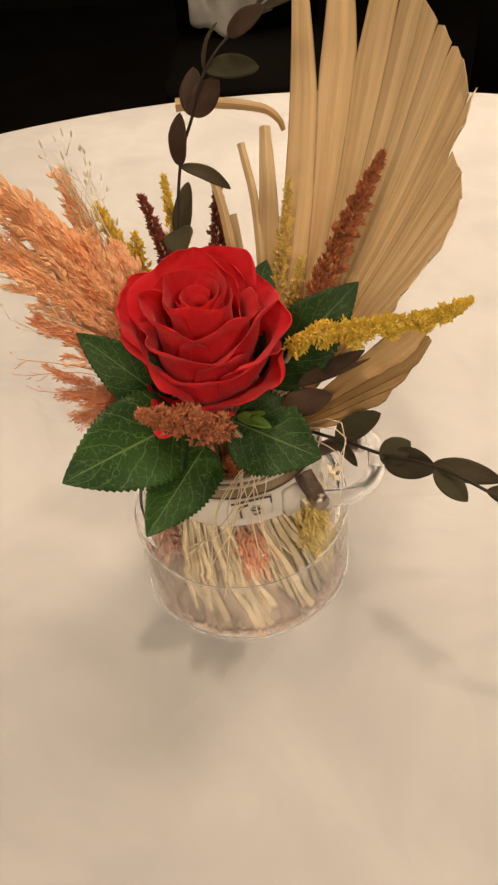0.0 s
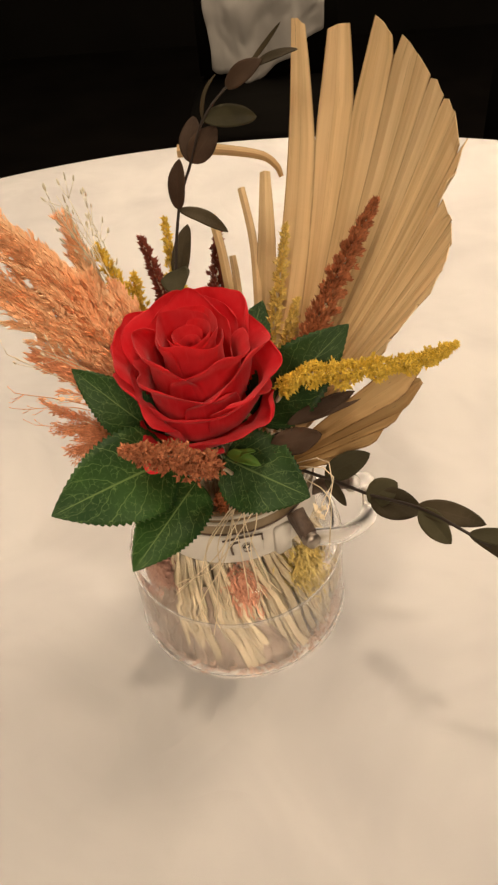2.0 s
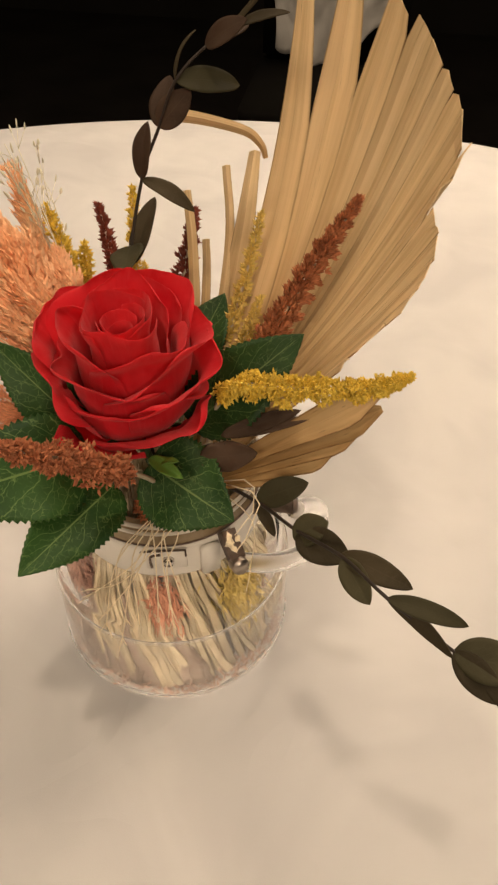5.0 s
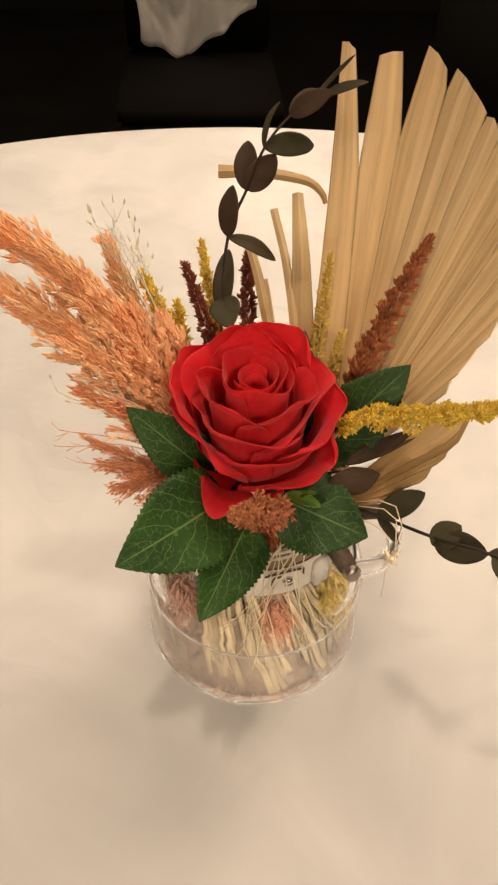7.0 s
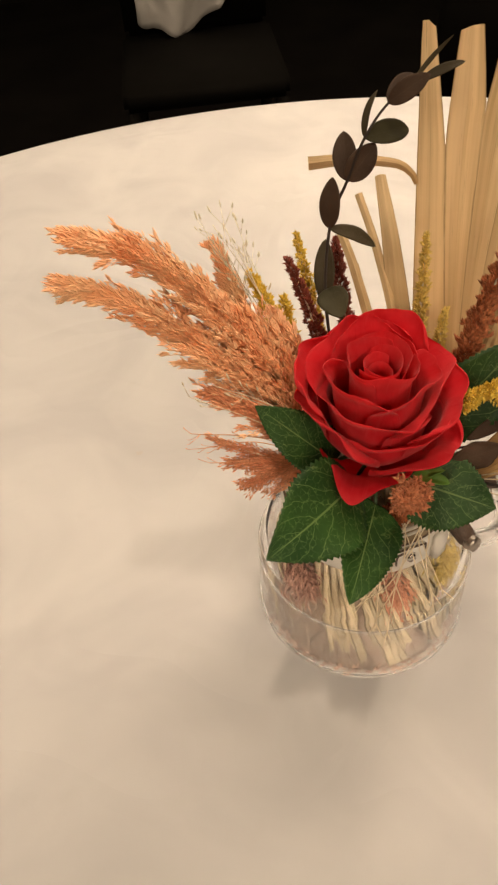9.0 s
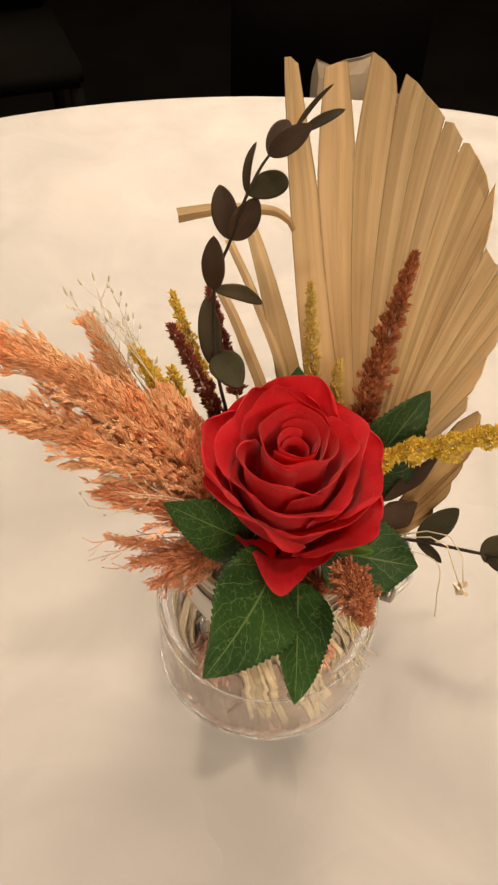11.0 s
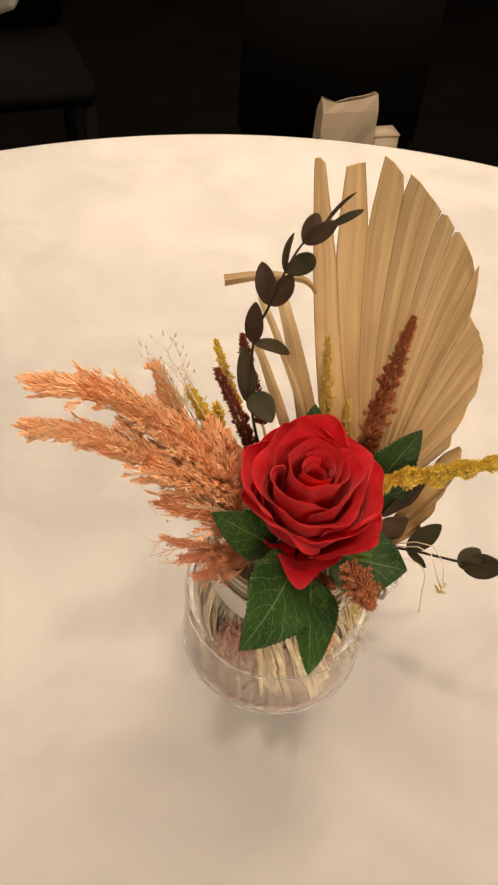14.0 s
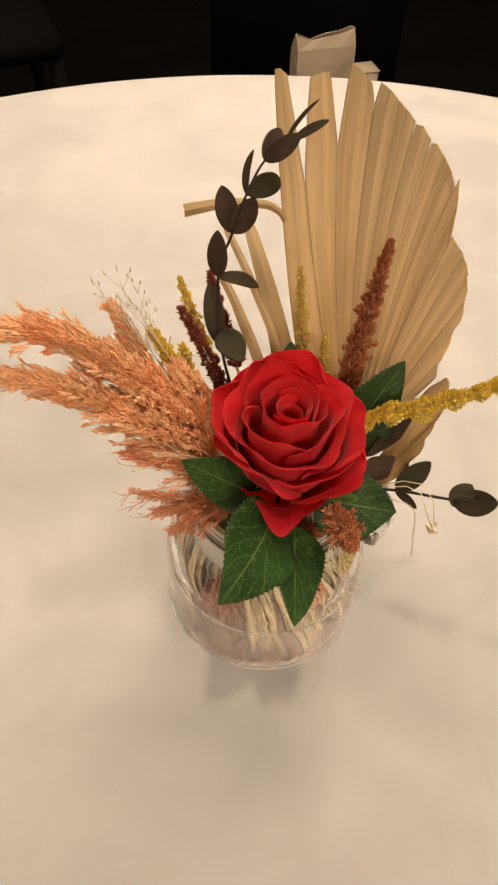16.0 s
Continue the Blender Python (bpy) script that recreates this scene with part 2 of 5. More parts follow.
def petal_mat():
    """Dyed petal fabric: gathered streaks from root to rim, soft blotches, a paler rim painted as a lit edge."""
    m, nt, p = nodes_of("red_petal")
    tc = nt.nodes.new("ShaderNodeTexCoord")
    inf = nt.nodes.new("ShaderNodeObjectInfo")
    mp = nt.nodes.new("ShaderNodeMapping")
    mp.inputs["Scale"].default_value = (26, 2.2, 1)
    shift = nt.nodes.new("ShaderNodeVectorMath")
    shift.operation = "ADD"
    nt.links.new(tc.outputs["UV"], shift.inputs[0])
    nt.links.new(inf.outputs["Random"], shift.inputs[1])
    nt.links.new(shift.outputs[0], mp.inputs[0])
    streaks = add(nt, "ShaderNodeTexNoise", Scale=1.0, Detail=4.0, Roughness=0.6, Distortion=0.6)
    nt.links.new(mp.outputs[0], streaks.inputs["Vector"])
    blotch = add(nt, "ShaderNodeTexNoise", Scale=90.0, Detail=4.0)
    weave = add(nt, "ShaderNodeTexNoise", Scale=2600.0, Detail=2.0)
    for n in (blotch, weave):
        nt.links.new(tc.outputs["Object"], n.inputs["Vector"])
    col = mixed(nt, ramp(nt, blotch.outputs[0], 0.3, 0.7), (0.78, 0.015, 0.028), (0.88, 0.045, 0.060))
    col = mixed(nt, ramp(nt, streaks.outputs[0], 0.55, 1.0), col, (0.90, 0.075, 0.09))
    col = mixed(nt, ramp(nt, streaks.outputs[0], 0.40, 0.0), col, (0.68, 0.010, 0.022))
    # edge highlight put into the colour: paler towards the petal's rim
    sx = nt.nodes.new("ShaderNodeSeparateXYZ")
    nt.links.new(tc.outputs["UV"], sx.inputs[0])
    rim = nt.nodes.new("ShaderNodeMath")
    rim.operation = "MULTIPLY"
    nt.links.new(ramp(nt, sx.outputs[1], 0.86, 1.0), rim.inputs[0])
    nt.links.new(ramp(nt, blotch.outputs[0], 0.25, 0.75), rim.inputs[1])
    col = mixed(nt, rim.outputs[0], col, (0.90, 0.075, 0.085))
    nt.links.new(col, p.inputs["Base Color"])
    p.inputs["Roughness"].default_value = 0.9
    p.inputs["Specular IOR Level"].default_value = 0.05
    p.inputs["Sheen Weight"].default_value = 0.2
    b1 = add(nt, "ShaderNodeBump", Strength=0.35, Distance=0.0009)
    nt.links.new(streaks.outputs[0], b1.inputs["Height"])
    b2 = add(nt, "ShaderNodeBump", Strength=0.3, Distance=0.0003)
    nt.links.new(weave.outputs[0], b2.inputs["Height"])
    nt.links.new(b1.outputs[0], b2.inputs["Normal"])
    nt.links.new(b2.outputs[0], p.inputs["Normal"])
    tr = nt.nodes.new("ShaderNodeBsdfTranslucent")
    nt.links.new(col, tr.inputs[0])
    mx = nt.nodes.new("ShaderNodeMixShader")
    mx.inputs[0].default_value = 0.47
    nt.links.new(p.outputs[0], mx.inputs[1])
    nt.links.new(tr.outputs[0], mx.inputs[2])
    nt.links.new(mx.outputs[0], nt.nodes["Material Output"].inputs[0])
    return m


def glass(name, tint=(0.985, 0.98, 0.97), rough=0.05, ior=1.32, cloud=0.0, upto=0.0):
    """Clear glass; below the height upto it turns a little milky, in blotches."""
    m, nt, p = nodes_of(name)
    p.inputs["Base Color"].default_value = (*tint, 1)
    p.inputs["Roughness"].default_value = rough
    p.inputs["IOR"].default_value = ior
    p.inputs["Transmission Weight"].default_value = 1.0
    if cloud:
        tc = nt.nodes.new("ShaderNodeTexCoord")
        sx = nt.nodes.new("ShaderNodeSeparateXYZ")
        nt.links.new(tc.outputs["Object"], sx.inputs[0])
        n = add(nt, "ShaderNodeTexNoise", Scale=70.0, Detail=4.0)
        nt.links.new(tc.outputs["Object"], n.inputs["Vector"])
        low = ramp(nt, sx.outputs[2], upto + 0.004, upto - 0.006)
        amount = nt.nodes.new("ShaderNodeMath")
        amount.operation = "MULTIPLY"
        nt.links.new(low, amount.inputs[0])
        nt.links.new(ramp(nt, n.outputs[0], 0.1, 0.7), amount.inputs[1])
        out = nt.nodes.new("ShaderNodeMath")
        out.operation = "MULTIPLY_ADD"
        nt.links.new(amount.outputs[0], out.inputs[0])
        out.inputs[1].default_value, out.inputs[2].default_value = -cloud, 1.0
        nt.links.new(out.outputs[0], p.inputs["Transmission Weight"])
    return m


def metal(name, colour, rough):
    m, nt, p = nodes_of(name)
    p.inputs["Metallic"].default_value = 1.0
    n = add(nt, "ShaderNodeTexNoise", Scale=700.0, Detail=4.0)
    col = mixed(nt, ramp(nt, n.outputs[0], 0.3, 0.8), colour, [c * 0.6 for c in colour])
    nt.links.new(col, p.inputs["Base Color"])
    p.inputs["Roughness"].default_value = rough
    return m


def cloth_mat():
    m, nt, p = nodes_of("cream_cloth")
    tc = nt.nodes.new("ShaderNodeTexCoord")
    n1 = add(nt, "ShaderNodeTexNoise", Scale=9.0, Detail=3.0, Distortion=0.8)
    n2 = add(nt, "ShaderNodeTexNoise", Scale=40.0, Detail=4.0)
    wv = add(nt, "ShaderNodeTexNoise", Scale=1800.0, Detail=2.0)
    for n in (n1, n2, wv):
        nt.links.new(tc.outputs["Object"], n.inputs["Vector"])
    col = mixed(nt, ramp(nt, n1.outputs[0], 0.35, 0.7), (0.56, 0.548, 0.53), (0.655, 0.64, 0.61))
    col = mixed(nt, ramp(nt, n2.outputs[0], 0.62, 1.0), col, (0.575, 0.56, 0.53))
    nt.links.new(col, p.inputs["Base Color"])
    p.inputs["Roughness"].default_value = 0.75
    p.inputs["Specular IOR Level"].default_value = 0.25
    p.inputs["Sheen Weight"].default_value = 0.1
    fold = add(nt, "ShaderNodeTexNoise", Scale=5.5, Detail=2.0, Distortion=1.1)
    nt.links.new(tc.outputs["Object"], fold.inputs["Vector"])
    ridge = nt.nodes.new("ShaderNodeMath")
    ridge.operation = "PINGPONG"
    ridge.inputs[1].default_value = 0.08
    nt.links.new(fold.outputs[0], ridge.inputs[0])
    b0 = add(nt, "ShaderNodeBump", Strength=0.22, Distance=0.03)
    nt.links.new(ridge.outputs[0], b0.inputs["Height"])
    b1 = add(nt, "ShaderNodeBump", Strength=0.25, Distance=0.01)
    nt.links.new(n1.outputs[0], b1.inputs["Height"])
    nt.links.new(b0.outputs[0], b1.inputs["Normal"])
    b2 = add(nt, "ShaderNodeBump", Strength=0.15, Distance=0.0004)
    nt.links.new(wv.outputs[0], b2.inputs["Height"])
    nt.links.new(b1.outputs[0], b2.inputs["Normal"])
    nt.links.new(b2.outputs[0], p.inputs["Normal"])
    return m


def palm_mat(name, dark, light):
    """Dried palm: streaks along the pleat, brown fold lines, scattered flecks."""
    m, nt, p = nodes_of(name)
    tc = nt.nodes.new("ShaderNodeTexCoord")
    inf = nt.nodes.new("ShaderNodeObjectInfo")
    off = nt.nodes.new("ShaderNodeVectorMath")
    off.operation = "ADD"
    mul = nt.nodes.new("ShaderNodeMath")
    mul.operation = "MULTIPLY"
    mul.inputs[1].default_value = 37.0
    nt.links.new(inf.outputs["Random"], mul.inputs[0])
    nt.links.new(tc.outputs["UV"], off.inputs[0])
    nt.links.new(mul.outputs[0], off.inputs[1])

    def streak(sx, sy, detail):
        mp = nt.nodes.new("ShaderNodeMapping")
        mp.inputs["Scale"].default_value = (sx, sy, 1)
        nt.links.new(off.outputs[0], mp.inputs[0])
        n = add(nt, "ShaderNodeTexNoise", Scale=1.0, Detail=detail, Roughness=0.6)
        nt.links.new(mp.outputs[0], n.inputs["Vector"])
        return n.outputs[0]
    wide, thin, fleck = streak(2.2, 1.6, 3.0), streak(6.0, 0.8, 4.0), streak(11.0, 5.0, 3.0)
    col = mixed(nt, ramp(nt, wide, 0.3, 0.7), dark, light)
    col = mixed(nt, ramp(nt, thin, 0.45, 0.85), col, [c * 1.08 for c in light])
    col = mixed(nt, ramp(nt, thin, 0.38, 0.1), col, [c * 0.86 for c in dark])
    col = mixed(nt, ramp(nt, fleck, 0.64, 0.76), col, [c * 0.5 for c in dark])
    col = mixed(nt, ramp(nt, streak(26.0, 2.2, 3.0), 0.60, 0.85), col, [c * 0.72 for c in dark])
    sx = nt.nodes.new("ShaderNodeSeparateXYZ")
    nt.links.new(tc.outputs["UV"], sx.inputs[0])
    pp = nt.nodes.new("ShaderNodeMath")
    pp.operation = "PINGPONG"
    pp.inputs[1].default_value = 0.5
    nt.links.new(sx.outputs[0], pp.inputs[0])
    # browner foot of the pleat, with shade near the hub put into the colour
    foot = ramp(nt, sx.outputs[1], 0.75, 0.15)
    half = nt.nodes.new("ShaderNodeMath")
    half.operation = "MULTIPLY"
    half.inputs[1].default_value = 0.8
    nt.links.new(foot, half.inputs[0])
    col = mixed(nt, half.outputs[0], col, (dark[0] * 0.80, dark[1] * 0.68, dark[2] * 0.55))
    brk = streak(0.6, 9.0, 2.0)
    edge = nt.nodes.new("ShaderNodeMath")
    edge.operation = "MULTIPLY"
    nt.links.new(ramp(nt, pp.outputs[0], 0.055, 0.0), edge.inputs[0])
    nt.links.new(ramp(nt, brk, 0.3, 0.55), edge.inputs[1])
    col = mixed(nt, edge.outputs[0], col, (dark[0] * 0.5, dark[1] * 0.42, dark[2] * 0.35))
    hsv = add(nt, "ShaderNodeHueSaturation")
    v = nt.nodes.new("ShaderNodeMapRange")
    v.inputs[3].default_value, v.inputs[4].default_value = 0.9, 1.1
    nt.links.new(inf.outputs["Random"], v.inputs[0])
    nt.links.new(v.outputs[0], hsv.inputs["Value"])
    nt.links.new(col, hsv.inputs["Color"])
    nt.links.new(hsv.outputs[0], p.inputs["Base Color"])
    p.inputs["Roughness"].default_value = 0.6
    p.inputs["Specular IOR Level"].default_value = 0.25
    b = add(nt, "ShaderNodeBump", Strength=0.4, Distance=0.0005)
    nt.links.new(thin, b.inputs["Height"])
    nt.links.new(b.outputs[0], p.inputs["Normal"])
    tr = nt.nodes.new("ShaderNodeBsdfTranslucent")
    nt.links.new(hsv.outputs[0], tr.inputs[0])
    mx = nt.nodes.new("ShaderNodeMixShader")
    mx.inputs[0].default_value = 0.3
    nt.links.new(p.outputs[0], mx.inputs[1])
    nt.links.new(tr.outputs[0], mx.inputs[2])
    nt.links.new(mx.outputs[0], nt.nodes["Material Output"].inputs[0])
    return m


M_CLOTH = cloth_mat()
M_SPOT = stuff_mat("spot", (0.52, 0.49, 0.45), (0.57, 0.54, 0.50), rough=0.9)
M_BLACK = stuff_mat("black_cloth", (0.0065, 0.0057, 0.0046), (0.0095, 0.0083, 0.0067), coarse=3, fine=300, rough=0.95, spec=0.05)
M_CARPET = stuff_mat("dark_carpet", (0.004, 0.0035, 0.003), (0.007, 0.006, 0.005), coarse=4, fine=500, rough=1.0, spec=0.0)
M_CEIL = stuff_mat("ceiling_paint", (0.66, 0.62, 0.56), (0.72, 0.68, 0.62), coarse=2, fine=200, rough=0.9)
M_WHITECLOTH = stuff_mat("white_fabric", (0.36, 0.34, 0.30), (0.48, 0.45, 0.40), coarse=8, fine=500, rough=0.8, vary=0.1)
M_BEIGE = stuff_mat("beige_paper", (0.40, 0.32, 0.22), (0.47, 0.38, 0.27), coarse=12, fine=500, rough=0.8, vary=0.1)
M_WOOD = stuff_mat("dark_wood", (0.02, 0.014, 0.01), (0.04, 0.026, 0.018), coarse=10, fine=200, rough=0.6)
M_PETAL = petal_mat()
M_SEPAL = stuff_mat("sepal_green", (0.10, 0.22, 0.03), (0.16, 0.30, 0.05), rough=0.5, through_light=0.2)
M_ROSELEAF = veined("rose_leaf", (0.014, 0.048, 0.010), (0.034, 0.090, 0.018), (0.20, 0.30, 0.09), 0.5, side=6.0, net=380, amount=0.62, spec=0.28)
M_STEM = stuff_mat("green_stem", (0.03, 0.06, 0.02), (0.05, 0.09, 0.03), rough=0.5)
M_EUC = veined("dark_leaf", (0.036, 0.029, 0.015), (0.074, 0.058, 0.032), (0.085, 0.062, 0.038), 0.6, side=9.0, net=420, amount=0.35, through_light=0.12, spec=0.12)
M_EUCG = veined("dark_green_leaf", (0.048, 0.043, 0.022), (0.082, 0.074, 0.038), (0.09, 0.08, 0.045), 0.58, side=9.0, net=420, amount=0.35, through_light=0.12, spec=0.12)
M_EUCSTEM = stuff_mat("dark_twig", (0.018, 0.012, 0.008), (0.035, 0.024, 0.016), rough=0.6)
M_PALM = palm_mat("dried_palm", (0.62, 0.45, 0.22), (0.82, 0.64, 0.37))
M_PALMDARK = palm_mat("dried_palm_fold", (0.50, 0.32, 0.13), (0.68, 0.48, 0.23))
M_PAMPAS = stuff_mat("coral_pampas", (0.95, 0.42, 0.18), (0.98, 0.68, 0.40), coarse=60, fine=900, rough=0.7, bump=0.0, vary=0.2, island=True)
M_PAMPAS2 = stuff_mat("rust_pampas", (0.70, 0.25, 0.11), (0.90, 0.48, 0.26), coarse=60, fine=900, rough=0.7, bump=0.0, vary=0.35, island=True)
M_RUST = stuff_mat("rust_amaranth", (0.33, 0.10, 0.042), (0.52, 0.20, 0.085), coarse=200, fine=1500, rough=0.75, bump=0.0, vary=0.6, island=True)
M_BROWN = stuff_mat("brown_amaranth", (0.31, 0.092, 0.034), (0.50, 0.185, 0.072), coarse=200, fine=1500, rough=0.75, bump=0.0, vary=0.7, island=True)
M_DARKSP = stuff_mat("dark_amaranth", (0.15, 0.030, 0.017), (0.25, 0.058, 0.030), coarse=200, fine=1500, rough=0.75, bump=0.0, vary=0.7, island=True)
M_YELLOW = stuff_mat("yellow_spike", (0.64, 0.42, 0.03), (0.80, 0.59, 0.09), coarse=200, fine=1500, rough=0.7, bump=0.0, vary=0.4, island=True)
M_PALEYEL = stuff_mat("pale_yellow_spike", (0.60, 0.42, 0.085), (0.74, 0.56, 0.16), coarse=200, fine=1500, rough=0.7, bump=0.0, vary=0.4, island=True)
M_STRAW = stuff_mat("straw", (0.74, 0.61, 0.40), (0.86, 0.75, 0.54), coarse=80, fine=900, rough=0.6, bump=0.2, vary=0.3, island=True)
M_DRYSTEM = stuff_mat("dried_stem", (0.58, 0.46, 0.29), (0.80, 0.70, 0.52), coarse=70, fine=900, rough=0.65, bump=0.3, vary=0.45)
M_GRASS = stuff_mat("pale_green_grass", (0.70, 0.67, 0.49), (0.86, 0.83, 0.65), coarse=80, fine=900, rough=0.7, bump=0.0, vary=0.2, island=True)
M_BOLT = metal("bolt_metal", (0.46, 0.40, 0.34), 0.35)
M_CHAIR = stuff_mat("chair_cover", (0.006, 0.0053, 0.0043), (0.009, 0.0079, 0.0063), coarse=3, fine=300, rough=0.95, spec=0.03)
M_OLIVE = stuff_mat("olive_husk", (0.36, 0.265, 0.06), (0.52, 0.40, 0.13), coarse=80, fine=900, rough=0.75, bump=0.0, vary=0.5, island=True)
M_CORALTUFT = stuff_mat("coral_tuft", (0.42, 0.17, 0.10), (0.60, 0.30, 0.19), coarse=80, fine=900, rough=0.75, bump=0.0, vary=0.5, island=True)
M_JARSTRAW = stuff_mat("straw_in_jar", (0.37, 0.29, 0.18), (0.60, 0.52, 0.36), coarse=90, fine=900, rough=0.65, bump=0.3, vary=0.55)
M_PAPERY = stuff_mat("papery_petal", (0.34, 0.25, 0.19), (0.50, 0.40, 0.32), coarse=110, fine=900, rough=0.65, bump=0.3, vary=0.4, through_light=0.3)
M_EUCB = veined("brown_leaf", (0.046, 0.028, 0.018), (0.092, 0.058, 0.037), (0.10, 0.07, 0.045), 0.6, side=9.0, net=420, amount=0.35, through_light=0.12, spec=0.12)
M_PINK = stuff_mat("pink_husk", (0.24, 0.125, 0.09), (0.38, 0.22, 0.165), coarse=80, fine=900, rough=0.75, bump=0.0, vary=0.5, island=True)
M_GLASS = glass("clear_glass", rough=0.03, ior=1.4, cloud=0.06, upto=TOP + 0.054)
# milky glass for the added ring that imitates the shoulder's bright line
M_GLINTRING = glass("glint_ring_glass", rough=0.25, ior=1.1, cloud=0.11, upto=TOP + 1)
M_RIMGLASS = stuff_mat("pale_glass_thread", (0.60, 0.55, 0.46), (0.72, 0.67, 0.57), rough=0.12, vary=0.05, bump=0.05, spec=0.7)
M_HUSK = stuff_mat("pale_husk", (0.25, 0.145, 0.10), (0.50, 0.34, 0.25), coarse=80, fine=900, rough=0.75, bump=0.0, vary=0.5, island=True)
M_PLASTIC = glass("clear_plastic", (0.96, 0.95, 0.93), 0.3, 1.2)
M_BAND = stuff_mat("milky_band", (0.72, 0.68, 0.60), (0.80, 0.76, 0.68), rough=0.35, vary=0.05)
M_STEEL = metal("steel", (0.75, 0.71, 0.65), 0.22)
M_RING = stuff_mat("brownish_collar", (0.17, 0.12, 0.065), (0.32, 0.24, 0.14), coarse=60, fine=600, rough=0.16, bump=0.1, vary=0.05, spec=0.6)
M_BROWNMETAL = stuff_mat("aged_bracket", (0.07, 0.045, 0.03), (0.16, 0.11, 0.08), coarse=300, fine=1500, rough=0.5, vary=0.1, spec=0.4)


# ---------------------------------------------------------------- the room
def slab(bm, lo, hi):
    bmesh.ops.create_cube(bm, size=1, matrix=Matrix.LocRotScale((Vector(lo) + Vector(hi)) / 2, None, Vector(hi) - Vector(lo)))
    return bm


def room():
    x0, x1, y0, y1 = -3.6, 3.6, -3.2, 4.2
    tagged(part("floor", slab(bmesh.new(), (x0, y0, -0.1), (x1, y1, 0)), M_CARPET, None, "dark carpeted floor of the dim room", smooth=False), category="floor", kind="structure")
    tagged(part("ceiling", slab(bmesh.new(), (x0, y0, CEIL), (x1, y1, CEIL + 0.1)), M_CEIL, None, "plain pale ceiling above the tables", smooth=False), category="ceiling", kind="structure")
    for name, lo, hi in (("wall_north", (x0, y1, 0), (x1, y1 + 0.15, CEIL)), ("wall_south", (x0, y0 - 0.15, 0), (x1, y0, CEIL)),
                         ("wall_west", (x0 - 0.15, y0 - 0.15, 0), (x0, y1 + 0.15, CEIL)), ("wall_east", (x1, y0 - 0.15, 0), (x1 + 0.15, y1 + 0.15, CEIL))):
        tagged(part(name, slab(bmesh.new(), lo, hi), M_BLACK, None, "wall hung with plain black cloth", smooth=False), category="wall", kind="structure")


# Also builds the added fill lamps, which have no known fitting.
def downlight(x, y, watts, radius, beam):
    at = Vector((x, y, CEIL))
    e = thing("downlight_or_fill", at, "round warm recessed ceiling downlight, unseen, in a set with added fill", "ceiling light", "ceiling downlights")
    part("trim_ring", lathe(bmesh.new(), [(radius, -0.002), (radius + 0.02, -0.004), (radius + 0.022, 0.0), (radius, 0.0)], at, 32, closed=True), M_STEEL, e)
    lamp = bpy.data.lights.new("downlight_or_fill_lamp", "AREA")
    lamp.shape, lamp.size, lamp.energy, lamp.color = "DISK", radius * 2, watts, WARM
    lamp.spread = radians(beam)
    ob = new("downlight_or_fill_lamp", lamp)
    ob.parent = e
    ob.location = (0, 0, -0.006)


room()
for lamp_row in LAMPS:
    downlight(*lamp_row)

# ---------------------------------------------------------------- table and cloth
TC = Vector((0.008, -0.107, 0))
TR = 0.864


def table():
    e = thing("round_table", TC, "round banquet table hidden under a cream cloth", "table")
    part("tabletop", lathe(bmesh.new(), [(0, TOP - 0.035), (TR - 0.012, TOP - 0.035), (TR - 0.006, TOP - 0.03), (TR - 0.006, TOP - 0.008), (TR - 0.012, TOP - 0.003), (0, TOP - 0.003)], TC, 96), M_WOOD, e)
    part("pedestal", lathe(bmesh.new(), [(0, TOP - 0.036), (0.09, TOP - 0.036), (0.05, TOP - 0.1), (0.045, 0.12), (0.09, 0.06), (0.28, 0.03), (0.29, 0.0), (0, 0.0)], TC, 40), M_WOOD, e)


def cloth_z(x, y):
    """The slight rise and fall of the cloth on the table."""
    far = min(1.0, max(0.0, (math.hypot(x, y) - 0.085) / 0.06))
    return 0.0011 * far * (noise.noise(Vector((x * 7, y * 7, 1.3))) + 0.5 * noise.noise(Vector((x * 19 + 3, y * 11, 4.0))))


def tablecloth():
    """Lies flat on the top, rounds the edge and hangs in folds to just above the floor."""
    bm = bmesh.new()
    sides = 240
    prof = [(0.0, 0), (0.02, 0)] + [(r / 100, 0) for r in range(5, 84, 3)] + [(TR - 0.012, 0), (TR - 0.004, -0.0015), (TR + 0.001, -0.006), (TR + 0.003, -0.014)]
    prof += [(TR + 0.004 + 0.02 * k / 10, -0.014 - 0.066 * k) for k in range(1, 11)]
    cols = []
    for k in range(sides):
        a = 2 * math.pi * k / sides
        col = []
        for r, z in prof:
            drop = max(0.0, -z - 0.014) / 0.66
            rr = r + drop ** 0.8 * (0.035 * math.sin(a * 17 + 0.8 * math.sin(a * 3)) + 0.012 * math.sin(a * 41))
            x, y = TC.x + rr * math.cos(a), TC.y + rr * math.sin(a)
            dz = 0.0
            if z == 0:
                dz = cloth_z(x, y)
            col.append((x, y, TOP + z + dz))
        cols.append(col)
    centre = bm.verts.new((TC.x, TC.y, TOP))
    vs = [[bm.verts.new(p) for p in col[1:]] for col in cols]
    for k in range(sides):
        a, b = vs[k], vs[(k + 1) % sides]
        bm.faces.new((centre, a[0], b[0]))
        for i in range(len(a) - 1):
            bm.faces.new((a[i], a[i + 1], b[i + 1], b[i]))
    tagged(part("tablecloth", bm, M_CLOTH, None, "cream cloth with faint creases spread over the round table"), category="tablecloth")


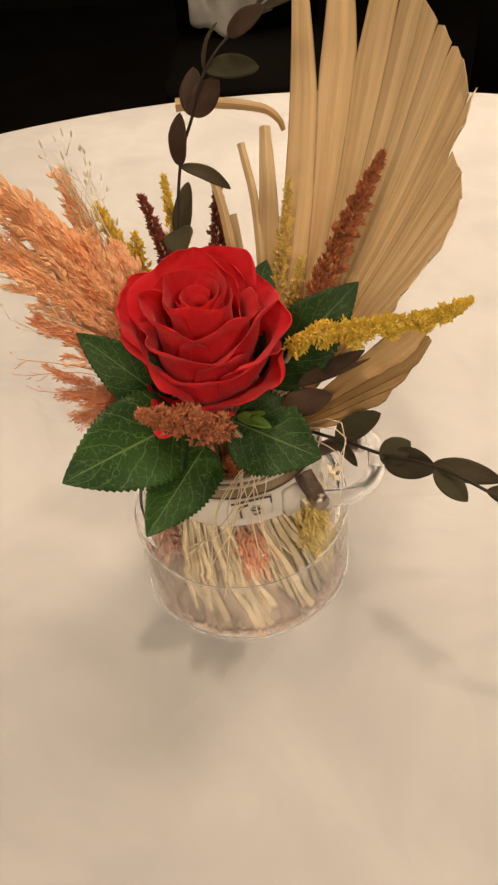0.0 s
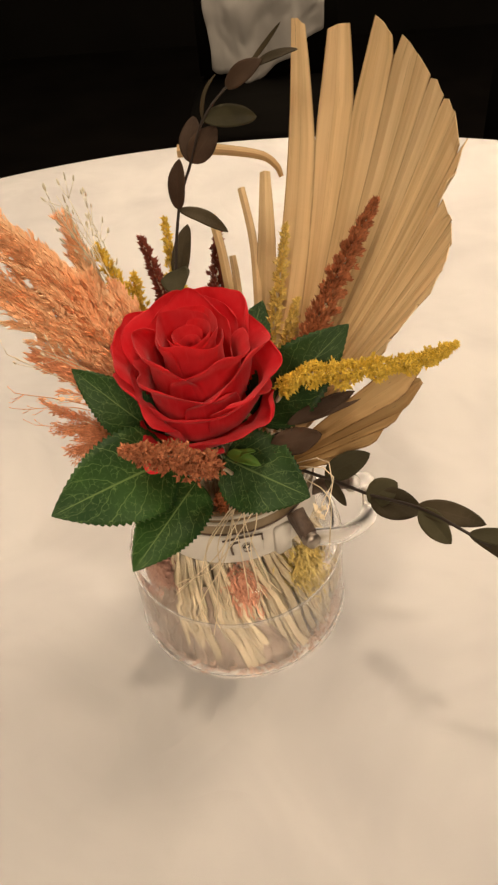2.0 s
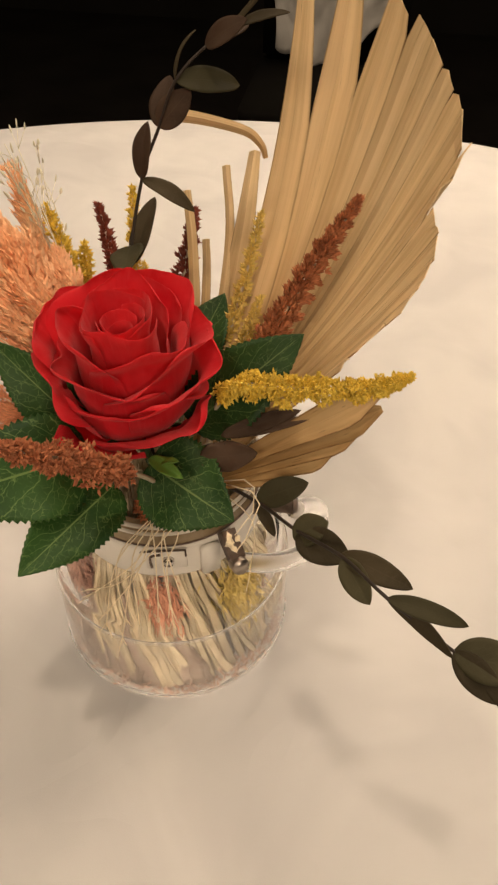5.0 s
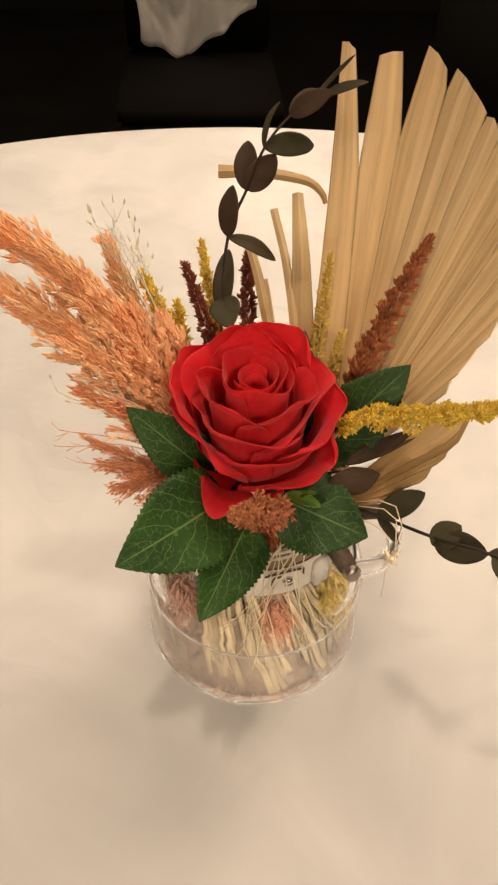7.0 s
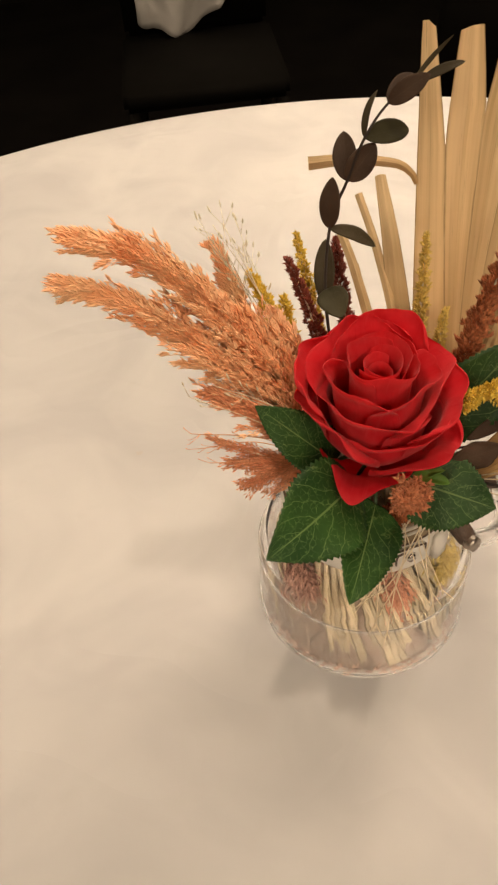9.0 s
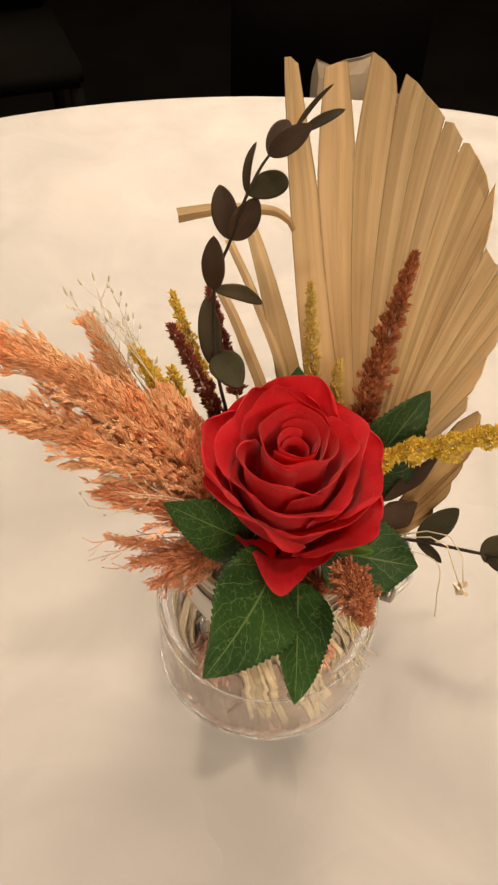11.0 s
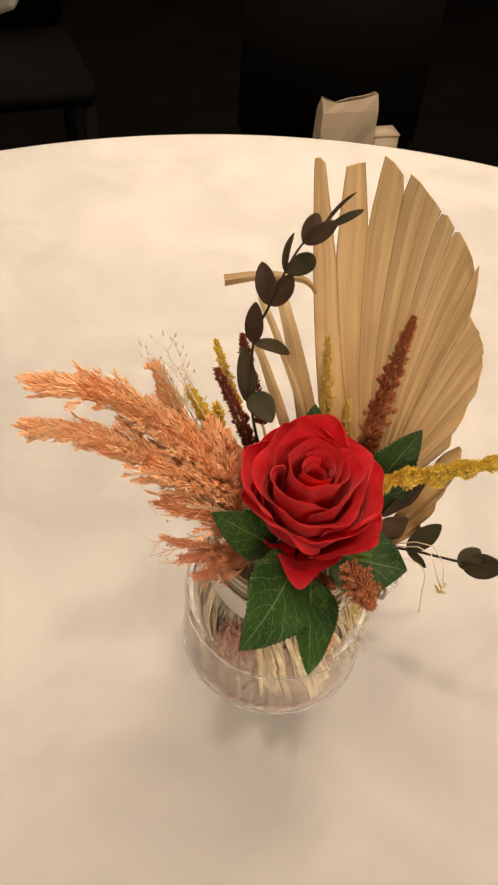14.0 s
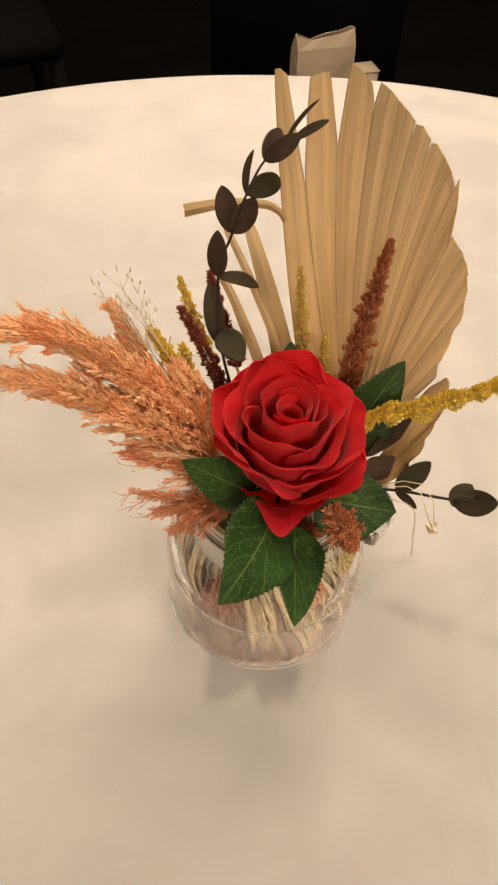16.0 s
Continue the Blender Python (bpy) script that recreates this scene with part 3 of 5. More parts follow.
def spot(x, y, r, name="stain"):
    bm = bmesh.new()
    rng = random.Random(int(x * 10))
    vs = []
    for k in range(12):
        px, py = x + r * rng.uniform(0.6, 1.2) * 1.5 * math.cos(k * math.pi / 6), y + r * rng.uniform(0.6, 1.2) * math.sin(k * math.pi / 6)
        vs.append(bm.verts.new(J(px, py, 0.04) + Vector((0, 0, cloth_z(px / 100, py / 100)))))
    bm.faces.new(vs)
    tagged(part(name, bm, M_SPOT, None, "small faint greyish stain on the cream cloth"), category="stain", kind="structure")


table()
tablecloth()


# ---------------------------------------------------------------- the glass jar
JAR = J(-0.05, -0.63, 0)


def around(deg, r, z):
    """A place at that angle and distance from the jar's axis, in centimetres."""
    a = math.radians(deg)
    return JAR + Vector((r * math.cos(a), r * math.sin(a), z)) / 100


def jar():
    e = thing("glass_jar", JAR, "clear glass jar with a banded neck and looped handle", "jar")
    k = 0.01
    outer = [(0, 0.10), (5.7, 0.06), (6.1, 0.0), (6.24, 0.05), (6.3, 0.2), (6.31, 0.6), (6.3, 1.4), (6.25, 3.5), (6.14, 5.4), (6.08, 6.0), (6.0, 6.45), (5.7, 6.9), (5.25, 7.4), (4.85, 7.9), (4.58, 8.4), (4.46, 8.9), (4.42, 10.9)]
    inner = [(4.27, 10.9), (4.3, 8.9), (4.42, 8.35), (4.70, 7.8), (5.1, 7.25), (5.48, 6.75), (5.7, 6.3), (5.80, 5.9), (5.92, 5.3), (6.12, 3.8), (6.2, 1.4), (6.2, 0.6), (6.12, 0.3), (5.9, 0.22), (0, 0.22)]
    wall = smooth_path([Vector((r * k, 0, z * k)) for r, z in outer + inner], 4)
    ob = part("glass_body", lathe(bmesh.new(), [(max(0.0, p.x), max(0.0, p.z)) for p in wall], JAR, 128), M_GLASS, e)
    ob.visible_shadow = False
    # added ring: stands in for the bright line refracted by the thick shoulder
    ob = part("shoulder_glint_ring", lathe(bmesh.new(), [((6.2 + 0.05 * math.cos(q)) * k, (5.42 + 0.19 * math.sin(q)) * k) for q in [i * math.pi / 6 for i in range(12)]], JAR, 128, closed=True), M_GLINTRING, e, "pale added ring in place of the bright refraction line where the shoulder starts")
    ob.visible_shadow = False
    # threaded glass rim: two bright rings over a brownish collar
    ridges = [(4.18, 10.92), (4.5, 10.92), (4.56, 11.0), (4.5, 11.12), (4.44, 11.5), (4.5, 11.62), (4.58, 11.72), (4.5, 11.84), (4.42, 11.95), (4.48, 12.06), (4.5, 12.16), (4.42, 12.28), (4.3, 12.32), (4.18, 12.25), (4.14, 12.0)]
    part("neck_collar", lathe(bmesh.new(), [(r * k, z * k) for r, z in ridges], JAR, 96, closed=True), M_RING, e, "ridged brownish glass collar on the rim")
    for z in (11.72, 12.16):
        part("rim_ring", lathe(bmesh.new(), [((4.53 + 0.1 * math.cos(q)) * k, (z + 0.1 * math.sin(q)) * k) for q in [i * math.pi / 4 for i in range(8)]], JAR, 96, closed=True), M_RIMGLASS, e, "pale rounded glass thread")
    part("gasket", lathe(bmesh.new(), [((4.55 + 0.07 * math.cos(q)) * k, (10.93 + 0.05 * math.sin(q)) * k) for q in [i * math.pi / 3 for i in range(6)]], JAR, 96, closed=True), M_BROWNMETAL, e, "thin dark gasket line")
    part("neck_band", lathe(bmesh.new(), [(4.47 * k, 8.86 * k), (4.66 * k, 8.86 * k), (4.7 * k, 9.0 * k), (4.68 * k, 10.7 * k), (4.62 * k, 10.84 * k), (4.45 * k, 10.84 * k)], JAR, 96, closed=True), M_BAND, e, "milky strap round the neck")
    # screw plate on the band, with its screw and the wire clip
    a = math.radians(-76)
    out = Vector((math.cos(a), math.sin(a), 0))
    side = Vector((-out.y, out.x, 0))
    mid = JAR + Vector((0, 0, 0.1022)) + out * 0.0474

    def on_plate(x, y, z):
        return mid + side * x + out * y + Vector((0, 0, z))
    bm = bmesh.new()
    slab(bm, (-0.0095, -0.0008, -0.0062), (0.0085, 0.0008, 0.0068))
    bmesh.ops.bevel(bm, geom=bm.edges[:], offset=0.0005, segments=1, affect="EDGES")
    bm.transform(Matrix.Translation(mid) @ Matrix(((side.x, out.x, 0), (side.y, out.y, 0), (0, 0, 1))).to_4x4())
    plate = part("screw_plate", bm, M_BAND, e)
    part("screw", tube(bmesh.new(), [on_plate(0, 0, 0), on_plate(0, 0.0022, 0), on_plate(0, 0.0032, 0)], 0.0030, 0.0022, 14), M_STEEL, plate, "small steel screw")
    wire = [(-0.0075, 0.0008, -0.0045), (-0.0080, 0.0013, 0.0010), (-0.0072, 0.0014, 0.0042), (-0.0034, 0.0014, 0.0048)]
    part("clip", tube(bmesh.new(), smooth_path([on_plate(*p) for p in wire], 4), 0.0006, sides=6), M_BROWNMETAL, plate, "bent wire clip")
    wire = [(-0.012, 0.001, 0.0072), (-0.004, 0.0012, 0.0074), (0.004, 0.0012, 0.0072), (0.0078, 0.0012, 0.0070), (0.0080, 0.0012, 0.0028)]
    part("clip", tube(bmesh.new(), [on_plate(*p) for p in wire], 0.0005, sides=6), M_BROWNMETAL, plate, "bent wire clip")
    # pale upright lug of the strap beside the bracket
    bm = bmesh.new()
    slab(bm, (-0.0045, -0.0022, -0.0095), (0.0045, 0.0022, 0.0085))
    bmesh.ops.bevel(bm, geom=bm.edges[:], offset=0.0008, segments=2, affect="EDGES")
    bm.transform(Matrix.Translation(around(-53, 4.85, 9.85)) @ Matrix.Rotation(math.radians(-53 + 90), 4, "Z"))
    part("strap_lug", bm, M_BAND, e, "pale upright lug of the strap")
    # bracket that carries the handle, and its bolt
    b0, b1 = J(3.5, -4.0, 11.2), J(4.2, -4.95, 10.3)
    d = (b1 - b0).normalized()
    sd = d.cross(Vector((0, 0, 1))).normalized()
    length = (b1 - b0).length
    bm = bmesh.new()
    slab(bm, (-0.0032, 0.0, -0.0046), (0.0032, length, 0.0046))
    bmesh.ops.subdivide_edges(bm, edges=bm.edges[:], cuts=2, use_grid_fill=True)
    for v in bm.verts:
        v.co.z *= 1.15 - 0.4 * v.co.y / length
        v.co += Vector((noise.noise(v.co * 400), noise.noise(v.co * 400 + Vector((5, 0, 0))), noise.noise(v.co * 400 + Vector((0, 9, 0))))) * 0.0008
    bm.transform(Matrix.Translation(b0) @ Matrix((sd, d, sd.cross(d))).transposed().to_4x4())
    br = part("bracket", bm, M_BROWNMETAL, e, "aged brown metal bracket")
    d = Vector((0.5, -0.8, 0.25)).normalized()
    part("bolt", tube(bmesh.new(), [b1, b1 + d * 0.0008, b1 + d * 0.0034, b1 + d * 0.0046], 0.0046, 0.0038, 18), M_BOLT, br, "round bolt head")
    part("bracket", tube(bmesh.new(), smooth_path([around(-12, 4.5, 10.2), J(5.4, -1.9, 11.0), J(6.4, -2.2, 11.4)], 4), 0.0038, 0.0042, 8), M_BROWNMETAL, e)
    h = part("handle", tube(bmesh.new(), smooth_path([b1, J(5.8, -4.2, 9.6), J(7.1, -2.6, 8.6), J(7.6, -1.1, 8.0), J(7.6, -0.2, 8.8), J(7.1, -1.1, 10.3), J(6.4, -2.4, 11.4)], 8), 0.0045, 0.0045, 14), M_PLASTIC, e, "clear tubular handle")
    h.visible_shadow = False
    return e


jar()


def jar_filling():
    """The dried stems that stand crowded in the jar, each a part of the bundle."""
    rng = random.Random(7)
    bundle = thing("stem_bundle", J(0, 0, 0.8), "crowded bundle of pale dried flower stems inside the glass jar", "stems")
    for i in range(300):
        broad = i < 170
        deg = (rng.uniform(225, 395) if i < 115 else rng.uniform(30, 230)) if broad else rng.uniform(0, 360)
        rt = rng.uniform(2.2, 3.7) if broad else rng.uniform(0.3, 3.5)
        rb = rng.uniform(5.2, 5.85) if broad else 5.7 * math.sqrt(rng.uniform(0.15, 1))
        tw = math.degrees(rng.uniform(0.35, 0.75) if broad else rng.uniform(-0.8, 1.0))
        belly = 0.12 * rt + 0.86 * rb
        line = smooth_path([around(deg, rt * 0.9, rng.uniform(12.0, 13.4)), around(deg + 4, rt * 1.03, 9.6), around(deg + tw * 0.4, 0.34 * rt + 0.58 * rb, 7.2),
                            around(deg + tw * 0.65, belly + rng.uniform(-0.25, 0.1), rng.uniform(4.8, 5.6)), around(deg + tw * 0.85, 0.97 * rb, rng.uniform(2.2, 3.0)), around(deg + tw, rb, rng.uniform(0.6, 0.9))], 5)
        if broad:
            # a flattened husk-like straw, creased along its middle
            bm = bmesh.new()
            w, rows = rng.uniform(0.0011, 0.0027), []
            for k, p in enumerate(line):
                d = (line[min(k + 1, len(line) - 1)] - line[max(k - 1, 0)]).normalized()
                f = Vector((p.x - JAR.x, p.y - JAR.y, 0)).normalized()
                s = d.cross(f).normalized()
                f = s.cross(d) * (1 if s.cross(d).dot(f) > 0 else -1)
                wk = w * (0.55 + 0.7 * k / len(line) + 0.35 * noise.noise(Vector((k * 0.35, i, 0))))
                kink = f * 0.0003 * noise.noise(Vector((k * 0.25, i * 3.1, 5))) + s * 0.0006 * noise.noise(Vector((k * 0.22, i * 2.3, 9)))
                rows.append([bm.verts.new(p + kink + s * wk * x + f * wk * y) for x, y in ((-1, -0.1), (-0.5, 0.3), (0, 0.12), (0.5, 0.34), (1, -0.1), (0, -0.25))])
            for x, y in zip(rows, rows[1:]):
                for k in range(6):
                    bm.faces.new((x[k], x[(k + 1) % 6], y[(k + 1) % 6], y[k]))
            part("straw", bm, M_JARSTRAW, bundle)
        else:
            r = rng.choice((0.0004, 0.0006, 0.0008, 0.0011))
            part("stem", tube(bmesh.new(), line, r * 0.8, r, 6), M_JARSTRAW, bundle)
    for i in range(44):
        deg = rng.uniform(150, 285)
        z0, r0 = rng.uniform(2.6, 6.6), rng.uniform(5.0, 5.7)
        lean = math.degrees(rng.uniform(-0.1, 0.35))
        a = math.radians(deg)
        bm = blade(bmesh.new(), around(deg, r0 * 0.88, z0), around(deg + lean, 5.85, rng.uniform(0.5, 0.9)), (math.cos(a), math.sin(a), 0.1), rng.uniform(0.014, 0.028), lambda t: min(1.0, 0.25 + 1.1 * t) if t < 0.9 else 0.85, nu=3, nv=10, fold=-0.2, arch=0.02, wave=0.15, seed=i)
        part("papery_petal", bm, M_PAPERY, bundle, thick=0.0003)
    # tufts pressed against the glass, and crushed husks on the bottom
    for name, mat, n, deg, r, cz, sp, lab in (("pressed_flower_tuft", M_PINK, 1500, 214, 4.9, 6.3, (0.5, 0.5, 0.5), "dusty pink dried tuft pressed against the glass inside the jar"),
                                              ("pressed_flower_tuft", M_OLIVE, 2300, -35, 4.5, 6.0, (0.5, 0.5, 0.7), "mustard yellow dried tuft pressed against the glass inside the jar"),
                                              ("pressed_flower_tuft", M_CORALTUFT, 900, -82, 4.75, 6.6, (0.35, 0.2, 0.75), "coral dried tuft pressed against the glass inside the jar")):
        bm = bmesh.new()
        c = around(deg, r, cz)
        for _ in range(n):
            p = c + Vector((rng.gauss(0, sp[0]), rng.gauss(0, sp[1]), rng.gauss(0, sp[2]))) / 100
            off = Vector((p.x - JAR.x, p.y - JAR.y))
            room_in = (5.8 if p.z - TOP < 0.06 else 5.8 - 0.75 * ((p.z - TOP) * 100 - 6.0)) / 100
            if off.length > room_in:
                p.x, p.y = JAR.x + off.x / off.length * room_in, JAR.y + off.y / off.length * room_in
            grain(bm, p, Vector((0.2, -0.1, -1)) + rnd_dir(rng) * 0.7, rng.uniform(0.004, 0.008), rng.uniform(0.0003, 0.0006))
        tagged(part(name, bm, mat, None, lab, smooth=False), category="dried flower", kind="stuff")
    bm = bmesh.new()
    for _ in range(1100):
        grain(bm, around(rng.uniform(0, 360), 6.02 * rng.random() ** 0.03, 0.36 + 0.7 * rng.random() ** 2), Vector((rng.uniform(-1, 1), rng.uniform(-1, 1), rng.uniform(-0.3, 0.6))), rng.uniform(0.002, 0.0055), rng.uniform(0.0005, 0.0011))
    tagged(part("fallen_husks", bm, M_HUSK, None, "pale pinkish crumbs of dried husks on the jar floor", smooth=False), category="husks", kind="stuff")


jar_filling()


# ---------------------------------------------------------------- the rose
def rose():
    o = C(-0.52, -2.1, 14.6)
    grow = 1.17
    tall = 1.27
    e = thing("artificial_rose", o, "large red fabric rose with toothed dark green leaves", "rose")
    ax = Vector((-0.01, -0.10, 1)).normalized()
    sx = Vector((1, 0, 0))
    sx = (sx - ax * sx.dot(ax)).normalized()
    sy = ax.cross(sx)
    rng = random.Random(5)

    def petal(a0, half, rad, height, curl, drop, ruffle=0.04, point=0.12, roll=0.62, tip=0.0):
        bm = bmesh.new()
        nu, nv = 26, 22
        uv = bm.loops.layers.uv.verify()
        ph = rng.uniform(0, 6)
        big = min(1.0, rad / 1.8)
        rows = []
        for i in range(nv + 1):
            v = i / nv
            body = math.sin(min(v / 0.62, 1) * math.pi / 2)
            flare = max(0.0, (v - roll) / (1 - roll))
            over = 1 - math.cos(flare * 1.9)
            row = []
            for j in range(nu + 1):
                u = 2 * j / nu - 1
                wid = (0.35 + 0.65 * math.sin(min(v / 0.5, 1) * math.pi / 2)) * math.sqrt(max(0.12, 1 - (0.5 if rad > 1.5 else 0.15) * max(0.0, (v - 0.5) / 0.5) ** 2.4))
                a = math.radians(a0 + u * half * wid)
                slack = noise.noise(Vector((u * 1.7 + ph, v * 2.2, a0 * 0.1)))
                crease = noise.noise(Vector((u * 5.0 - ph, v * 1.3, a0 * 0.3 + 9)))
                r = 0.25 + (rad - 0.25) * body + curl * math.sin(flare * 1.9) * (1 - 0.3 * u * u) + ruffle * v * v * (math.sin(3.6 * u + ph) + 0.5 * math.sin(8 * u + 2 * ph)) + 0.15 * u * v * big + 0.32 * big * v * slack + 0.09 * big * v * crease + 0.03 * flare * noise.noise(Vector((u * 14 + ph, v * 3, a0))) + tip * flare * max(0.0, 1 - abs(u) * 1.5)
                z = 0.08 * (1 - v) + height * min(v, 0.98) ** 0.92 * (1 - (0.13 if rad > 1.1 else 0.05) * u * u * v) - drop * over * (1 - 0.45 * u * u) + point * flare * max(0.0, 1 - abs(u) * 2.4) * 0.5 + 0.6 * ruffle * v * math.sin(5 * u + ph * 1.7) + 0.42 * big * v * noise.noise(Vector((u * 1.5 - ph, v, a0 * 0.07 + 5))) + 0.06 * big * flare * crease + 0.05 * flare * noise.noise(Vector((u * 11 - ph, a0, 3)))
                row.append((bm.verts.new(o + (sx * math.cos(a) + sy * math.sin(a)) * r * 0.01 * grow + ax * z * 0.01 * tall), (j / nu, v)))
            rows.append(row)
        for a, b in zip(rows, rows[1:]):
            for k in range(nu):
                q = (a[k], a[k + 1], b[k + 1], b[k])
                fa = bm.faces.new([x[0] for x in q])
                for lp, x in zip(fa.loops, q):
                    lp[uv].uv = x[1]
        ob = part("petal", bm, M_PETAL, e, thick=0.0002)
        s = ob.modifiers.new("soft", "SUBSURF")
        s.levels = s.render_levels = 1

    # the open heart, then the cups round it, then the loose outer petals
    for a0, half, rad, h in ((60, 172, 0.40, 4.75), (200, 165, 0.56, 5.1), (320, 150, 0.74, 5.3)):
        petal(a0, half, rad, h, 0.07, 0.05, ruffle=0.04, roll=0.88)
    for a0, rad, h in ((30, 0.96, 5.5), (150, 1.02, 5.5), (268, 1.08, 5.45)):
        petal(a0, 104, rad, h, 0.18, 0.10, ruffle=0.07, roll=0.84)
    for a0, rad, h in ((82, 1.52, 5.6), (205, 1.58, 5.35), (322, 1.62, 5.25)):
        petal(a0, 84, rad, h, 0.34, 0.16, ruffle=0.13, roll=0.80)
    for a0, half, rad, h in ((108, 80, 2.02, 5.35), (345, 84, 2.04, 4.9), (236, 94, 1.92, 4.75)):
        petal(a0, half, rad, h, 0.52, 0.24, ruffle=0.20, point=0.25, roll=0.76)
    for a0, half, rad, h, cu, dr in ((74, 62, 2.26, 5.4, 0.46, 0.18), (150, 60, 2.42, 5.1, 0.66, 0.25), (350, 66, 2.40, 4.5, 0.74, 0.35), (200, 62, 2.30, 4.2, 0.58, 0.26), (290, 80, 2.22, 4.0, 0.60, 0.24)):
        petal(a0, half, rad, h, cu, dr, ruffle=0.20, point=0.05, roll=0.74)
    for a0, half, h, cu, dr, tip in ((246, 48, 2.4, 0.45, 0.40, 0.85), (306, 54, 3.2, 0.70, 0.28, 0.35)):
        petal(a0, half, 2.44, h, cu, dr, ruffle=0.13, point=0.0, roll=0.68, tip=tip)
    # calyx and stem
    bm = lathe(bmesh.new(), [(0, -0.008), (0.003, -0.007), (0.005, -0.002), (0.006, 0.002), (0.005, 0.004)], o, 16)
    part("calyx", bm, M_SEPAL, e)
    bm = blade(bmesh.new(), C(0.7, -4.8, 15.9), C(2.2, -5.5, 15.75), (0.2, -0.6, 0.8), 0.008, slim, fold=0.5, arch=0.14, wave=0.5)
    blade(bm, C(1.0, -4.9, 15.9), C(2.0, -5.2, 16.35), (-0.3, -0.6, 0.7), 0.005, slim, fold=0.4, arch=0.1, wave=0.5, twist=0.6)
    part("sepal", bm, M_SEPAL, e, "bright green sepal", thick=0.0005)
    part("stem", tube(bmesh.new(), smooth_path([o + Vector((0, 0, -0.006)), C(-0.1, -1.6, 11.5), C(0.3, -0.5, 6), C(0.8, 0.6, 0.9)], 6), 0.0022, 0.0022, 8), M_STEM, e)
    for root, tip, face, wid, fold, arch in (((-1.9, -4.5, 15.4), (-6.3, -8.5, 16.2), (0.2, -0.6, 0.7), 4.0, 0.12, 0.07), ((-0.9, -4.9, 14.2), (-3.1, -9.8, 14.1), (0.15, -0.6, 0.75), 2.9, 0.2, 0.01),
                                             ((0.5, -4.2, 15.0), (4.3, -6.1, 14.3), (0.1, -0.75, 0.65), 3.7, 0.14, 0.05), ((2.0, -2.7, 16.0), (6.2, -1.5, 20.2), (-0.1, -0.75, 0.65), 3.1, 0.2, 0.03),
                                             ((-2.5, -3.2, 15.6), (-5.9, -2.8, 19.4), (0.1, -0.75, 0.6), 2.4, 0.2, 0.04), ((1.0, 0.6, 15.8), (2.3, 3.3, 18.6), (-0.1, -0.7, 0.7), 2.3, 0.2, 0.04)):
        bm = blade(bmesh.new(), C(*root), C(*tip), face, wid * 0.01, ovate, nu=5, nv=48, fold=fold, arch=arch, teeth=1, depth=0.04, wave=0.14, seed=root[0])
        part("leaf", bm, M_ROSELEAF, e, "toothed dark green leaf with pale veins", thick=0.0005)
        part("leaf_stalk", tube(bmesh.new(), smooth_path([C(-0.3, -2.4, 15.0), C(*root).lerp(C(-0.3, -2.4, 15.4), 0.4), C(*root)], 4), 0.0011, 0.0009, 6), M_STEM, e)


rose()


# ---------------------------------------------------------------- the dried palm fan
PN = Vector((-0.199, -0.598, 0.7765)).normalized()
PE1 = (Vector((1, 0, 0)) - PN * PN.x).normalized()
PE2 = PN.cross(PE1)
PH = C(2.0, -4.1, 16.4)


def on_fan(deg, cm, off=0.0):
    a = math.radians(deg)
    return PH + LEAN @ ((PE1 * math.cos(a) + PE2 * math.sin(a)) * cm * 0.01 + PN * off * 0.01)


